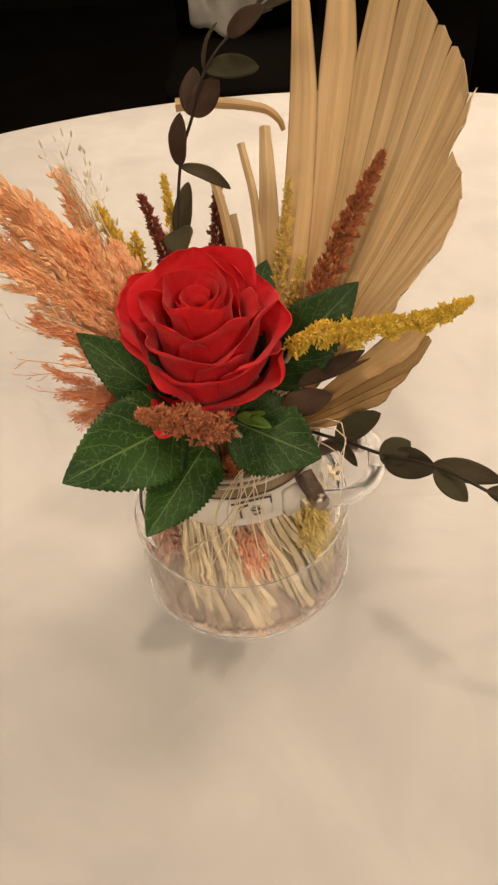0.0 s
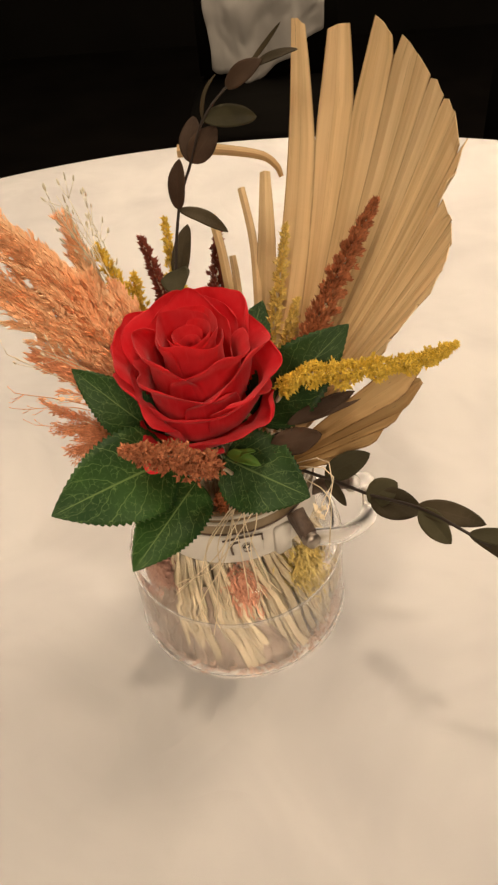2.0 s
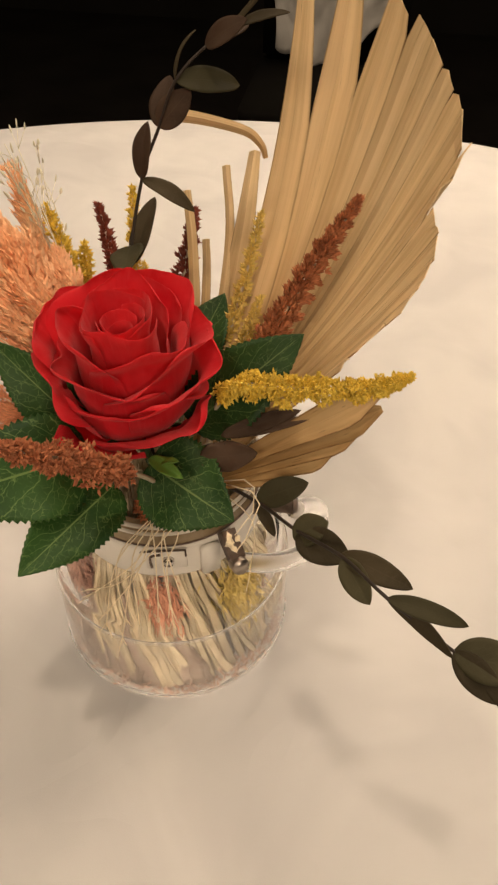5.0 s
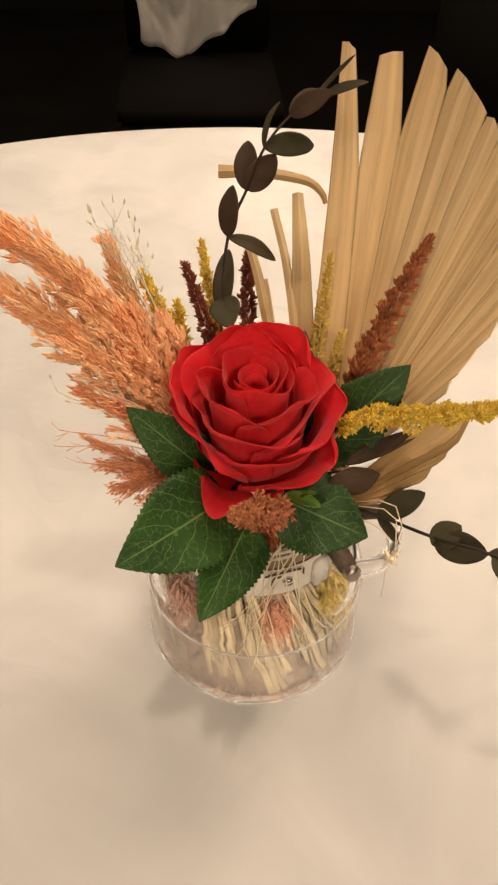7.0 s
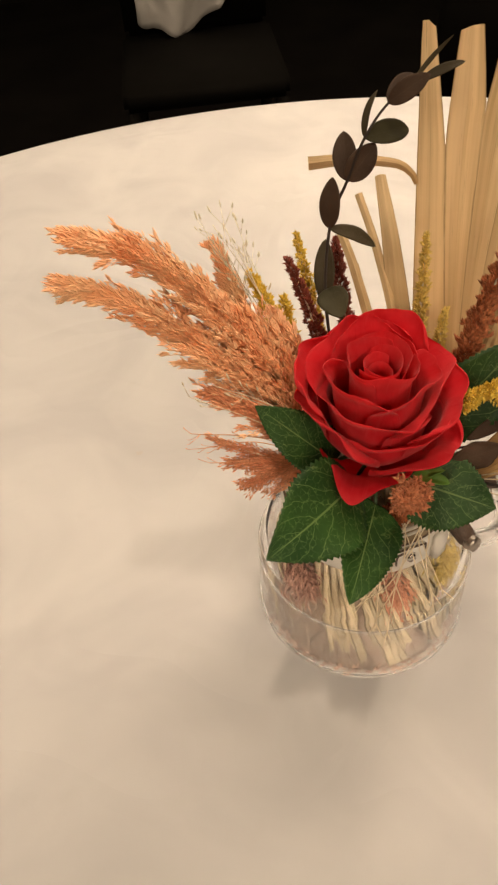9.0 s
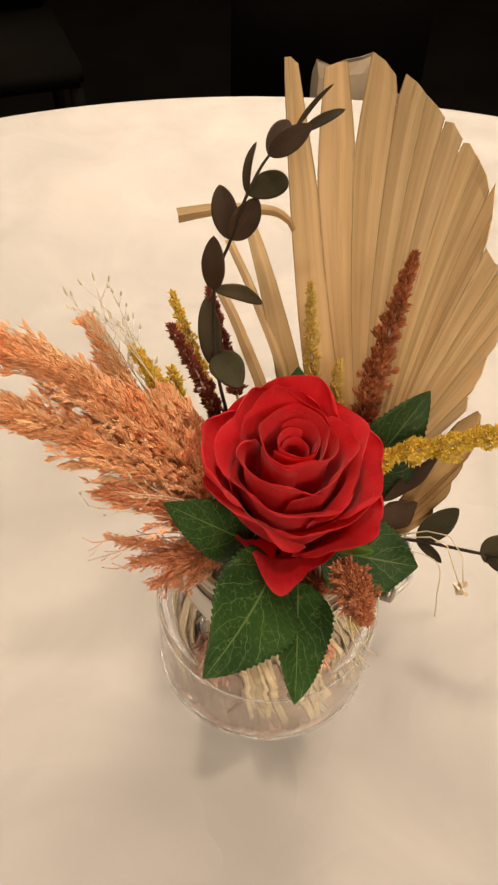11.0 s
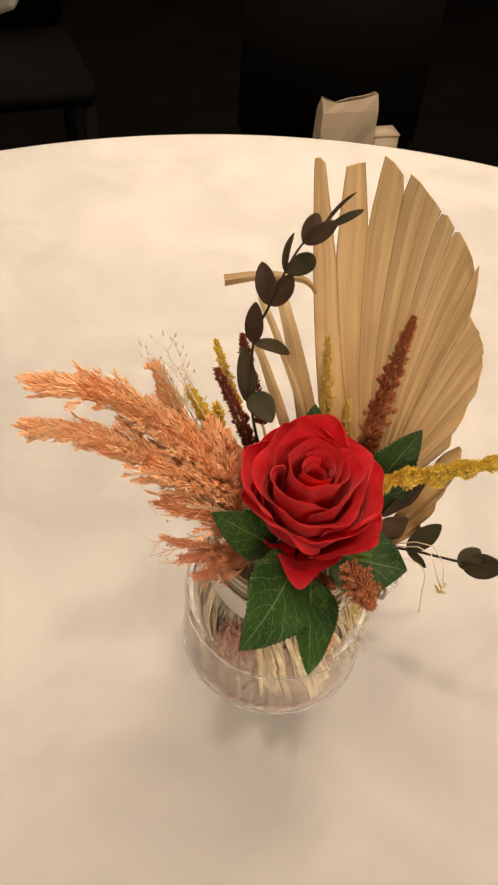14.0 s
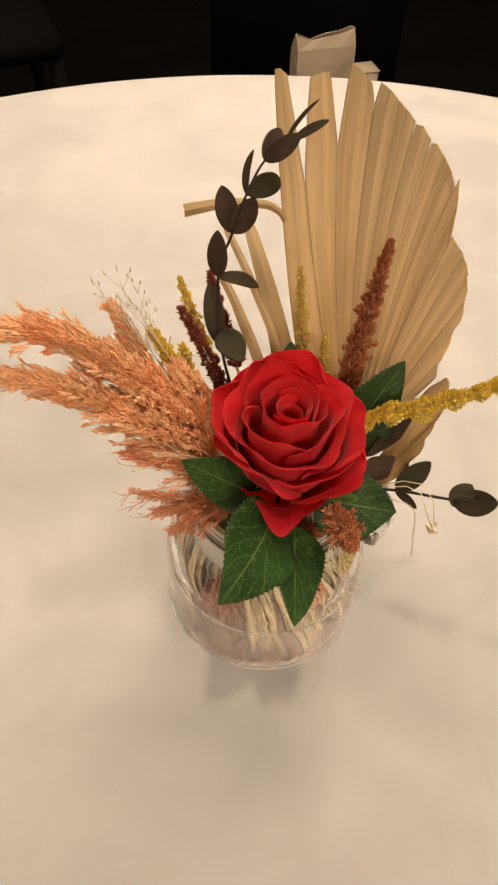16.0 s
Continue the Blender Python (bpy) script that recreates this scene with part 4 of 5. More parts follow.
def palm():
    e = thing("dried_palm_fan", C(1.6, -2.4, 1.0), "sun-dried tan palm leaf, trimmed into a pleated fan", "palm leaf")
    rng = random.Random(3)
    hub = PH + PE1 * 0.006 - PN * 0.014
    # each pleat: where its two edges end (angle, length), and the split beside it
    pleats = [((83.4, 20.1, 0.4), (81.6, 19.9), 15.2), ((78.3, 19.6), (75.3, 19.9), 16.8), ((72.2, 20.4), (69.0, 19.4), 18.6),
              ((67.7, 19.5), (64.6, 18.7), 0), ((64.6, 18.7), (61.6, 17.9), 0), ((61.6, 17.9), (58.4, 17.2), 0), ((58.4, 17.2), (55.4, 16.6), 0), ((55.4, 16.6), (51.9, 15.4), 0),
              ((51.6, 15.9), (49.8, 14.4), 0), ((49.8, 14.4), (48.5, 12.8), 0), ((47.8, 12.9), (44.2, 12.5), 0), ((44.0, 12.4), (40.6, 11.7), 0), ((40.6, 11.6), (37.6, 10.6), 0),
              ((37.6, 10.5), (35.0, 9.6), 0), ((34.6, 8.9), (31.8, 7.5), 0), ((31.6, 7.2), (28.4, 6.6), 0)]
    for i, (l, r, split) in enumerate(pleats):
        bm = bmesh.new()
        uv = bm.loops.layers.uv.verify()
        n = 24
        rows = []
        lt, rt = on_fan(*l), on_fan(*r)
        ll, lr = l[1], r[1]
        split = split or 0.985 * min(lr, pleats[i + 1][0][1] if i + 1 < len(pleats) else lr)
        prev_split = (pleats[i - 1][2] or 0.985 * min(ll, pleats[i - 1][1][1])) if i else 0
        for k in range(n + 1):
            t = 0.06 + 0.94 * k / n
            # inside the split the pleat narrows to its own strip, below it touches its neighbour
            a, b = hub.lerp(lt, t), hub.lerp(rt, t)
            if i + 1 < len(pleats):
                nl = pleats[i + 1][0]
                nb = hub.lerp(on_fan(*nl), t)
                s = min(1.0, max(0.0, (1 - t) / max(0.02, 1 - split / lr)))
                b = b.lerp(b.lerp(nb, 0.5), s)
            if prev_split:
                pb = hub.lerp(on_fan(*pleats[i - 1][1]), t)
                s = min(1.0, max(0.0, (1 - t) / max(0.02, 1 - prev_split / ll)))
                a = a.lerp(a.lerp(pb, 0.5), s)
            if i == 0:
                a = a - PE1 * 0.018 * (1 - t)
            ba, bb = [-PN * ((0.115 - 0.006 * q) * t * (1 - t) + 0.004 * max(0, q - 9) * (1 - t) ** 2) for q in (i, i + 1)]
            a, b = a + ba, b + bb
            w = (b - a).length
            mid = (a + b) / 2 + PN * (w * (0.16 if i % 2 else 0.10)) * (1 if i else 0.6)
            ragged = PE2 * (rng.uniform(-0.0018, 0.0018) if k == n else 0)
            row = [a + ragged, a.lerp(mid, 0.5), mid + ragged * -1, mid.lerp(b, 0.5), b]
            rows.append([(bm.verts.new(p), (j / 4, t)) for j, p in enumerate(row)])
        for a, b in zip(rows, rows[1:]):
            for k in range(4):
                q = (a[k], a[k + 1], b[k + 1], b[k])
                f = bm.faces.new([x[0] for x in q])
                for lp, x in zip(f.loops, q):
                    lp[uv].uv = x[1]
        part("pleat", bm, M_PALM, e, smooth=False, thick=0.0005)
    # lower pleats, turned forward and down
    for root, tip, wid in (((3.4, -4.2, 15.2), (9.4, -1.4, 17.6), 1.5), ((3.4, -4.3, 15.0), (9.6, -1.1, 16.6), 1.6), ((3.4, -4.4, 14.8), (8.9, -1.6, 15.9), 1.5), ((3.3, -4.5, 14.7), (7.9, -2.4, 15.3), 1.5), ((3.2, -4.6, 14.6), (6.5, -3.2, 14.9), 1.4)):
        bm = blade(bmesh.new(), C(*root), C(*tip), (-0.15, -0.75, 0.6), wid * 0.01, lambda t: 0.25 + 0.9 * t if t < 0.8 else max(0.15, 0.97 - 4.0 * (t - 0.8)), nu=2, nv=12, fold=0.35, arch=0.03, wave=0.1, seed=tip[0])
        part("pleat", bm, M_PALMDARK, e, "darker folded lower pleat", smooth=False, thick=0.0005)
    part("stalk", tube(bmesh.new(), smooth_path([hub, C(2.3, -3.4, 13.5), C(1.9, -2.4, 9), C(1.6, -2.4, 1.0)], 6), 0.0035, 0.003, 8), M_DRYSTEM, e)


palm()


def strip(name, pts, width, face, label, group=""):
    """A torn strip of dried palm along pts."""
    path = smooth_path(pts, 8)
    bm = bmesh.new()
    uv = bm.loops.layers.uv.verify()
    rows = []
    n = len(path)
    for i, p in enumerate(path):
        d = (path[min(i + 1, n - 1)] - path[max(i - 1, 0)]).normalized()
        s = d.cross(Vector(face)).normalized()
        f = s.cross(d)
        w = (width[0] + (width[1] - width[0]) * i / (n - 1)) / 200
        rows.append([(bm.verts.new(p + s * w * u + f * w * 0.5 * (1 - abs(u))), ((u + 1) / 2, i / n)) for u in (-1, -0.5, 0, 0.5, 1)])
    for a, b in zip(rows, rows[1:]):
        for k in range(4):
            q = (a[k], a[k + 1], b[k + 1], b[k])
            fa = bm.faces.new([x[0] for x in q])
            for lp, x in zip(fa.loops, q):
                lp[uv].uv = x[1]
    ob = part(name, bm, M_PALM, None, thick=0.0005, smooth=False)
    return tagged(ob, label, "palm strip", group)


G = "torn palm strips"
FRONT = (-0.1, -0.75, 0.6)
strip("palm_strip", [C(1.8, -1.0, 9.5), C(2.0, 3.5, 16.5), C(1.8, 7.5, 19.3), C(1.2, 10.0, 21.5)], (0.5, 0.38), FRONT, "narrow tan strip of dried palm, cut square", G)
strip("palm_strip", [C(2.0, -1.0, 9.5), C(2.3, 3.5, 16.0), C(2.5, 7.5, 19.6), C(2.5, 10.7, 22.0)], (1.7, 0.55), FRONT, "tan strip of dried palm, wider at its foot", G)
strip("palm_strip", [C(1.2, -1.0, 9.5), C(0.9, 3.0, 16.0), C(0.3, 6.0, 19.3), C(-0.3, 7.8, 21.1)], (0.6, 0.4), FRONT, "split brownish strip of dried palm", G)
strip("palm_strip", [C(1.3, -0.6, 9.5), C(1.1, 4.0, 15.4), C(0.8, 6.6, 17.6), C(0.6, 7.6, 18.8)], (0.5, 0.35), FRONT, "short pale strip of dried palm", G)
strip("palm_strip", [C(3.45, 7.4, 23.1), C(3.2, 7.6, 23.6), C(2.4, 7.9, 24.05), C(0.2, 8.3, 24.3), C(-1.7, 8.4, 24.3)], (0.2, 0.6), (-0.1, -0.8, 0.45), "torn tan palm strip bent over sideways near its end", G)


# ---------------------------------------------------------------- spikes of dried amaranth and goldenrod
def spike(name, pts, rad, n, mat, label, category, size, seed, start=0.25, lobes=9, fat=0.2, star=0.8, sides=()):
    """A stem set with star-like florets, thinning to a jagged tip; sides are short side shoots."""
    rng = random.Random(seed)
    path = smooth_path([C(*p) for p in pts], 10)
    e = thing(name, path[0], label, category, "dried flower spikes")
    part("stem", tube(bmesh.new(), path, 0.0013, 0.0005, 6), M_DRYSTEM, e)
    bm = bmesh.new()

    def dress(line, n, rad, start):
        m = len(line) - 1
        for i in range(n // 8):
            t = start + (1 - start) * ((i + rng.random()) / (n // 8)) ** 1.05
            x = t * m
            k = min(int(x), m - 1)
            p = line[k].lerp(line[k + 1], x - k)
            d, s, u = frame_at(line[k + 1] - line[k])
            q = (t - start) / (1 - start)
            env = rad * 0.01 * min(1.0, 0.5 + 2.2 * q) * (1 - q ** 1.9) ** 0.75 * (0.8 + 0.32 * math.sin(q * lobes * 6.28 + 0.7 * math.sin(7 * q)))
            a = i * 2.39996 + rng.uniform(-0.5, 0.5)
            out = s * math.cos(a) + u * math.sin(a)
            lump = 0.78 + 0.6 * noise.noise(Vector((math.cos(a) * 1.5, math.sin(a) * 1.5, q * 12 + seed)))
            at = p + out * env * rng.uniform(0.25, 0.85) * lump
            for _ in range(8):
                w = out * 0.75 + d * 0.75 + rnd_dir(rng) * star
                L = size * 0.01 * rng.uniform(0.55, 1.2) * (1 - 0.3 * q)
                grain(bm, at + rnd_dir(rng) * 0.0006, w, L, L * fat)
    dress(path, n, rad, start)
    for shoot in sides:
        line = smooth_path([C(*p) for p in shoot], 6)
        tube(bm, line, 0.0005, 0.0003, 4)
        dress(line, n // 4, rad * 0.75, 0.25)
    part("flower_head", bm, mat, e, smooth=False, kind="stuff")
    return e


spike("amaranth_spike", [(1.6, -1.2, 9), (3.6, -0.4, 16), (5.6, 1.6, 20), (7.7, 3.7, 23.3)], 1.0, 6400, M_BROWN, "reddish brown dried amaranth spike leaning against the palm", "dried flower", 0.35, 11, 0.4, lobes=12, fat=0.2, star=0.5)
spike("amaranth_spike", [(0.4, -2.0, 9.5), (0.8, -4.8, 14.6), (-0.4, -8.0, 18.6), (-1.8, -10.9, 22.0)], 1.0, 4200, M_RUST, "rusty orange dried amaranth spike poking out below the rose", "dried flower", 0.31, 12, 0.50, lobes=4, fat=0.23, star=1.0)
spike("amaranth_spike", [(-0.6, -0.4, 9.5), (-1.6, 1.2, 16), (-2.4, 2.8, 19), (-3.4, 4.3, 21.8)], 0.62, 1700, M_DARKSP, "dark maroon dried amaranth spike behind the rose", "dried flower", 0.36, 13, 0.4, lobes=7, star=0.6)
spike("amaranth_spike", [(0.2, 0.4, 9.5), (-0.2, 4.0, 15.5), (-0.3, 7.0, 18), (-0.2, 9.0, 19.6)], 0.66, 1700, M_DARKSP, "dark maroon dried amaranth spike behind the eucalyptus", "dried flower", 0.36, 14, 0.4, lobes=7, star=0.6)
spike("amaranth_spike", [(0.9, -2.4, 9.5), (0.5, -3.4, 11.0), (0.3, -4.5, 12.4), (0.3, -5.3, 13.7)], 0.85, 1400, M_BROWN, "short reddish brown dried amaranth spike under the rose", "dried flower", 0.36, 20, 0.3, star=0.9)
spike("goldenrod_spike", [(1.8, -1.6, 9.5), (3.2, -2.7, 17.6), (6.0, -4.1, 19.6), (8.6, -4.8, 20.5), (10.0, -5.0, 21.4)], 0.9, 8000, M_YELLOW, "mustard yellow dried flower spike reaching out sideways", "dried flower", 0.23, 15, 0.25, lobes=7, fat=0.24, star=1.0)
spike("goldenrod_spike", [(1.2, -0.8, 9.5), (2.3, 1.0, 15.5), (3.0, 3.4, 18.6), (3.6, 5.4, 21.5)], 0.60, 2200, M_PALEYEL, "pale gold dried flower spike before the palm", "dried flower", 0.31, 16, 0.4)
spike("goldenrod_spike", [(1.5, -0.8, 9.5), (2.8, 0.2, 15.5), (3.5, 1.6, 17.6), (4.0, 2.6, 19.0)], 0.5, 1100, M_PALEYEL, "short pale gold dried flower spike", "dried flower", 0.30, 17, 0.45)
spike("goldenrod_spike", [(-0.6, 0.4, 9.5), (-1.6, 3.0, 16), (-2.2, 5.0, 19), (-2.6, 6.8, 21.5)], 0.55, 1300, M_YELLOW, "slim mustard yellow dried flower spike behind the rose", "dried flower", 0.33, 18, 0.4)
spike("goldenrod_spike", [(-1.0, -0.2, 9.5), (-2.6, 1.4, 15.5), (-4.1, 2.4, 19.2), (-5.3, 3.1, 22.1)], 0.8, 1700, M_YELLOW, "mustard yellow dried flower spike beside the pampas", "dried flower", 0.36, 19, 0.4, sides=[[(-3.4, 2.0, 17.4), (-3.7, 2.6, 19.2), (-3.8, 3.0, 20.6)]])


# ---------------------------------------------------------------- pampas plumes and grasses
def plume(name, pts, side_pts, n, mat, label, seed, spread, size=0.42, reach=(2.0, 5.0)):
    """Many fine branches that leave the stem at a slant and carry small husks."""
    rng = random.Random(seed)
    path = smooth_path([C(*p) for p in pts], 10)
    e = thing(name, path[0], label, "pampas grass")
    part("stem", tube(bmesh.new(), path, 0.0012, 0.0003, 6), M_DRYSTEM, e)
    bm, bt = bmesh.new(), bmesh.new()
    m = len(path) - 1
    for i in range(n):
        t = side_pts[0] + (side_pts[1] - side_pts[0]) * (i + rng.random()) / n
        x = t * m
        k = min(int(x), m - 1)
        p = path[k].lerp(path[k + 1], x - k)
        d, s, u = frame_at(path[k + 1] - path[k])
        a = rng.uniform(0, 6.283)
        out = s * math.cos(a) + u * math.sin(a)
        q = (t - side_pts[0]) / (side_pts[1] - side_pts[0])
        L = 0.01 * rng.uniform(*reach) * (1 - 0.68 * q)
        stray = rng.random() < 0.08
        w = (d + out * spread * rng.uniform(0.15, 1.0) * (1.5 if stray else 1.0) * (1 - 0.5 * q)).normalized()
        b = [p, p + w * L * 0.5, p + w * L + d * L * 0.16 + Vector((0, 0, (-0.24 if stray else -0.12) * L)) + rnd_dir(rng) * L * 0.05]
        pb = smooth_path(b, 6)
        tube(bt, pb, 0.00022, 0.00012, 3, caps=False)
        # a chain of little spikelets, fuller in its middle
        cnt = int((7 if stray else 12) + L * (600 if stray else 1500))
        for j in range(cnt):
            v = 0.12 + 0.88 * rng.random()
            y = v * (len(pb) - 1)
            kk = min(int(y), len(pb) - 2)
            along = (pb[kk + 1] - pb[kk]).normalized()
            at = pb[kk].lerp(pb[kk + 1], y - kk) + rnd_dir(rng) * 0.0015 * math.sin(min(1.0, v) * 2.9)
            ll = size * 0.0100 * rng.uniform(0.6, 1.4)
            grain(bm, at, along + rnd_dir(rng) * 0.42, ll, ll * 0.15)
    part("fine_branching", bt, mat, e, kind="stuff")
    part("tassel", bm, mat, e, smooth=False, kind="stuff")


plume("pampas_plume", [(-0.8, -0.8, 9.5), (-2.8, -0.6, 15.0), (-5.6, 0.2, 19.8), (-8.8, 1.1, 23.9), (-11.9, 1.4, 25.8)], (0.28, 0.97), 240, M_PAMPAS, "large coral-dyed pampas plume drooping outward", 21, 0.6, 0.38, (2.2, 5.0))
plume("pampas_plume", [(-0.8, -1.0, 9.5), (-2.9, -1.2, 14.8), (-5.8, -0.8, 18.8), (-9.4, 0.0, 22.5), (-12.4, 0.3, 24.3)], (0.28, 0.97), 190, M_PAMPAS, "coral-dyed pampas plume beside the larger one", 22, 0.58, 0.38, (2.2, 4.8))
plume("pampas_plume", [(-0.8, -0.2, 9.5), (-3.2, 1.6, 15.0), (-5.3, 2.8, 19.0), (-6.6, 3.7, 22.8)], (0.35, 0.97), 170, M_PAMPAS, "shorter upright coral-dyed pampas plume", 23, 0.42, 0.36, (1.6, 3.6))
plume("pampas_plume", [(-0.8, -0.4, 9.5), (-3.0, 0.5, 15.2), (-5.4, 1.5, 19.6), (-8.2, 2.2, 23.0)], (0.32, 0.97), 220, M_PAMPAS, "coral-dyed pampas plume filling the middle of the bunch", 29, 0.55, 0.37, (1.8, 4.0))
plume("pampas_plume", [(-0.8, -0.4, 9.5), (-2.0, 0.4, 15.0), (-3.3, 0.9, 18.2), (-4.2, 1.5, 20.2)], (0.35, 0.97), 110, M_PAMPAS, "short coral-dyed pampas tuft behind the rose", 26, 0.5, 0.36, (1.4, 3.2))
plume("pampas_plume", [(-0.8, -1.2, 9.5), (-2.7, -2.0, 14.6), (-5.0, -2.0, 17.4), (-7.6, -1.5, 19.2)], (0.42, 0.96), 80, M_PAMPAS2, "rust-coloured pampas tuft under the large plume", 27, 0.5, 0.36, (1.4, 3.2))
for tuft_tip, tuft_seed in (((-8.0, -1.8, 16.7), 24), ((-7.2, -2.7, 15.9), 25), ((-6.5, -3.5, 15.2), 28)):
    plume("pampas_plume", [(-0.9, -1.8, 10), (-2.4, -2.9, 14.4), (-4.3, -3.0, 15.4), tuft_tip], (0.52, 0.97), 75, M_PAMPAS2, "low rust-coloured pampas tuft spreading over the jar", tuft_seed, 0.85, 0.2, (0.8, 2.4))


def grass_tuft(name, root, tips, label, mat, seed, seeds=9, sz=0.5):
    rng = random.Random(seed)
    e = thing(name, C(*root), label, "grass")
    bt, bm = bmesh.new(), bmesh.new()
    for tip in tips:
        a, b = C(*root), C(*tip)
        mid = a.lerp(b, 0.55) + rnd_dir(rng) * 0.004 + Vector((0, 0, 0.006))
        pb = smooth_path([a, mid, b], 8)
        tube(bt, pb, 0.0003, 0.00016, 4)
        for _ in range(seeds):
            k = rng.randrange(len(pb) * 6 // 10, len(pb))
            at = pb[k]
            w = (pb[k] - pb[k - 1]).normalized() + rnd_dir(rng) * 0.8
            end = at + w.normalized() * rng.uniform(0.003, 0.010)
            tube(bt, [at, end], 0.00016, 0.00012, 3)
            seed_head(bm, end, w + Vector((0, 0, 0.9)), sz * 0.01 * rng.uniform(0.6, 1.3), sz * 0.0016 * rng.uniform(0.6, 1.2))
    part("stalks", bt, mat, e, kind="stuff")
    part("seed_heads", bm, mat, e, kind="stuff")


grass_tuft("quaking_grass", (-2.6, 0.6, 13.5), [(-7.1, 3.6, 24.3), (-6.7, 3.5, 24.5), (-6.2, 3.6, 24.3), (-5.5, 3.8, 23.7), (-6.9, 3.5, 23.6), (-6.3, 3.7, 23.2), (-5.2, 3.6, 22.6)], "thin pale green dried grass with small slim heads", M_GRASS, 31, 7, 0.36)
grass_tuft("fine_grass", (-2.2, -2.6, 14.5), [(-7.6, -2.9, 21.0), (-7.0, -2.8, 20.4), (-8.6, -2.6, 20.2)], "fine straw-coloured grass with tiny seed heads", M_STRAW, 32, 3, 0.3)
grass_tuft("fine_grass", (-2.2, -3.0, 14.5), [(-8.6, -3.0, 17.4), (-8.2, -3.2, 16.6), (-8.8, -2.8, 18.2)], "fine brown grass with tiny seed heads spreading sideways", M_PAMPAS2, 33, 6, 0.15)


# ---------------------------------------------------------------- eucalyptus
def eucalyptus(name, nodes, leaves, label, root, wave=0.06):
    e = thing(name, C(*root), label, "eucalyptus")
    part("stem", tube(bmesh.new(), smooth_path([C(*root)] + [C(*p) for p in nodes], 6), 0.0009, 0.0005, 7), M_EUCSTEM, e)
    for i, (a, b, face, wid, mat, arch) in enumerate(leaves):
        part("leaf", blade(bmesh.new(), C(*a), C(*b), face, wid * 0.01, round_leaf, nu=4, nv=18, fold=0.18, arch=arch, wave=wave, seed=i), mat, e, thick=0.0004)
    return e


eucalyptus("eucalyptus_branch", [(-1.3, 0.6, 15.5), (-1.8, 2.8, 19.6), (-1.38, 4.4, 23.07), (-0.56, 4.66, 25.16), (0.18, 4.83, 26.92), (1.28, 5.43, 28.02), (2.5, 5.4, 28.8)], [
    ((-1.75, 3.5, 19.6), (-1.3, 5.9, 21.6), (-0.3, -0.65, 0.7), 1.1, M_EUC, 0.06), ((-1.7, 3.2, 20.6), (-1.4, 1.0, 20.5), (-0.2, -0.5, 0.85), 1.55, M_EUCG, 0.08),
    ((-1.38, 4.4, 23.07), (-1.13, 5.1, 25.2), (-0.45, -0.8, 0.4), 1.05, M_EUCB, 0.06), ((-1.38, 4.4, 23.07), (0.82, 4.41, 21.8), (0.15, -0.45, 0.9), 0.85, M_EUC, 0.1),
    ((-0.56, 4.66, 25.16), (-0.42, 6.4, 26.6), (-0.35, -0.7, 0.65), 1.15, M_EUCB, 0.06), ((-0.56, 4.66, 25.16), (0.72, 5.05, 26.55), (0.05, -0.9, 0.45), 1.25, M_EUCB, 0.06),
    ((0.18, 4.83, 26.92), (2.47, 6.2, 26.45), (-0.1, -0.75, 0.65), 1.15, M_EUCG, 0.08), ((0.18, 4.83, 26.92), (0.85, 5.7, 28.5), (-0.85, -0.4, 0.3), 0.45, M_EUC, 0.12),
    ((1.28, 5.43, 28.02), (2.7, 7.0, 28.5), (-0.3, -0.75, 0.6), 0.95, M_EUCB, 0.06), ((1.28, 5.43, 28.02), (2.9, 5.2, 29.1), (0.0, -0.75, 0.65), 0.95, M_EUCB, 0.08),
    ((2.2, 5.4, 28.7), (3.75, 5.43, 30.4), (0.5, 0.6, 0.4), 0.22, M_EUC, 0.12), ((2.5, 5.3, 28.8), (4.42, 5.55, 29.3), (0.0, -0.6, 0.8), 0.45, M_EUC, 0.1)],
    "dark brown preserved eucalyptus branch rising in a curve", (-0.4, -0.4, 9.5))
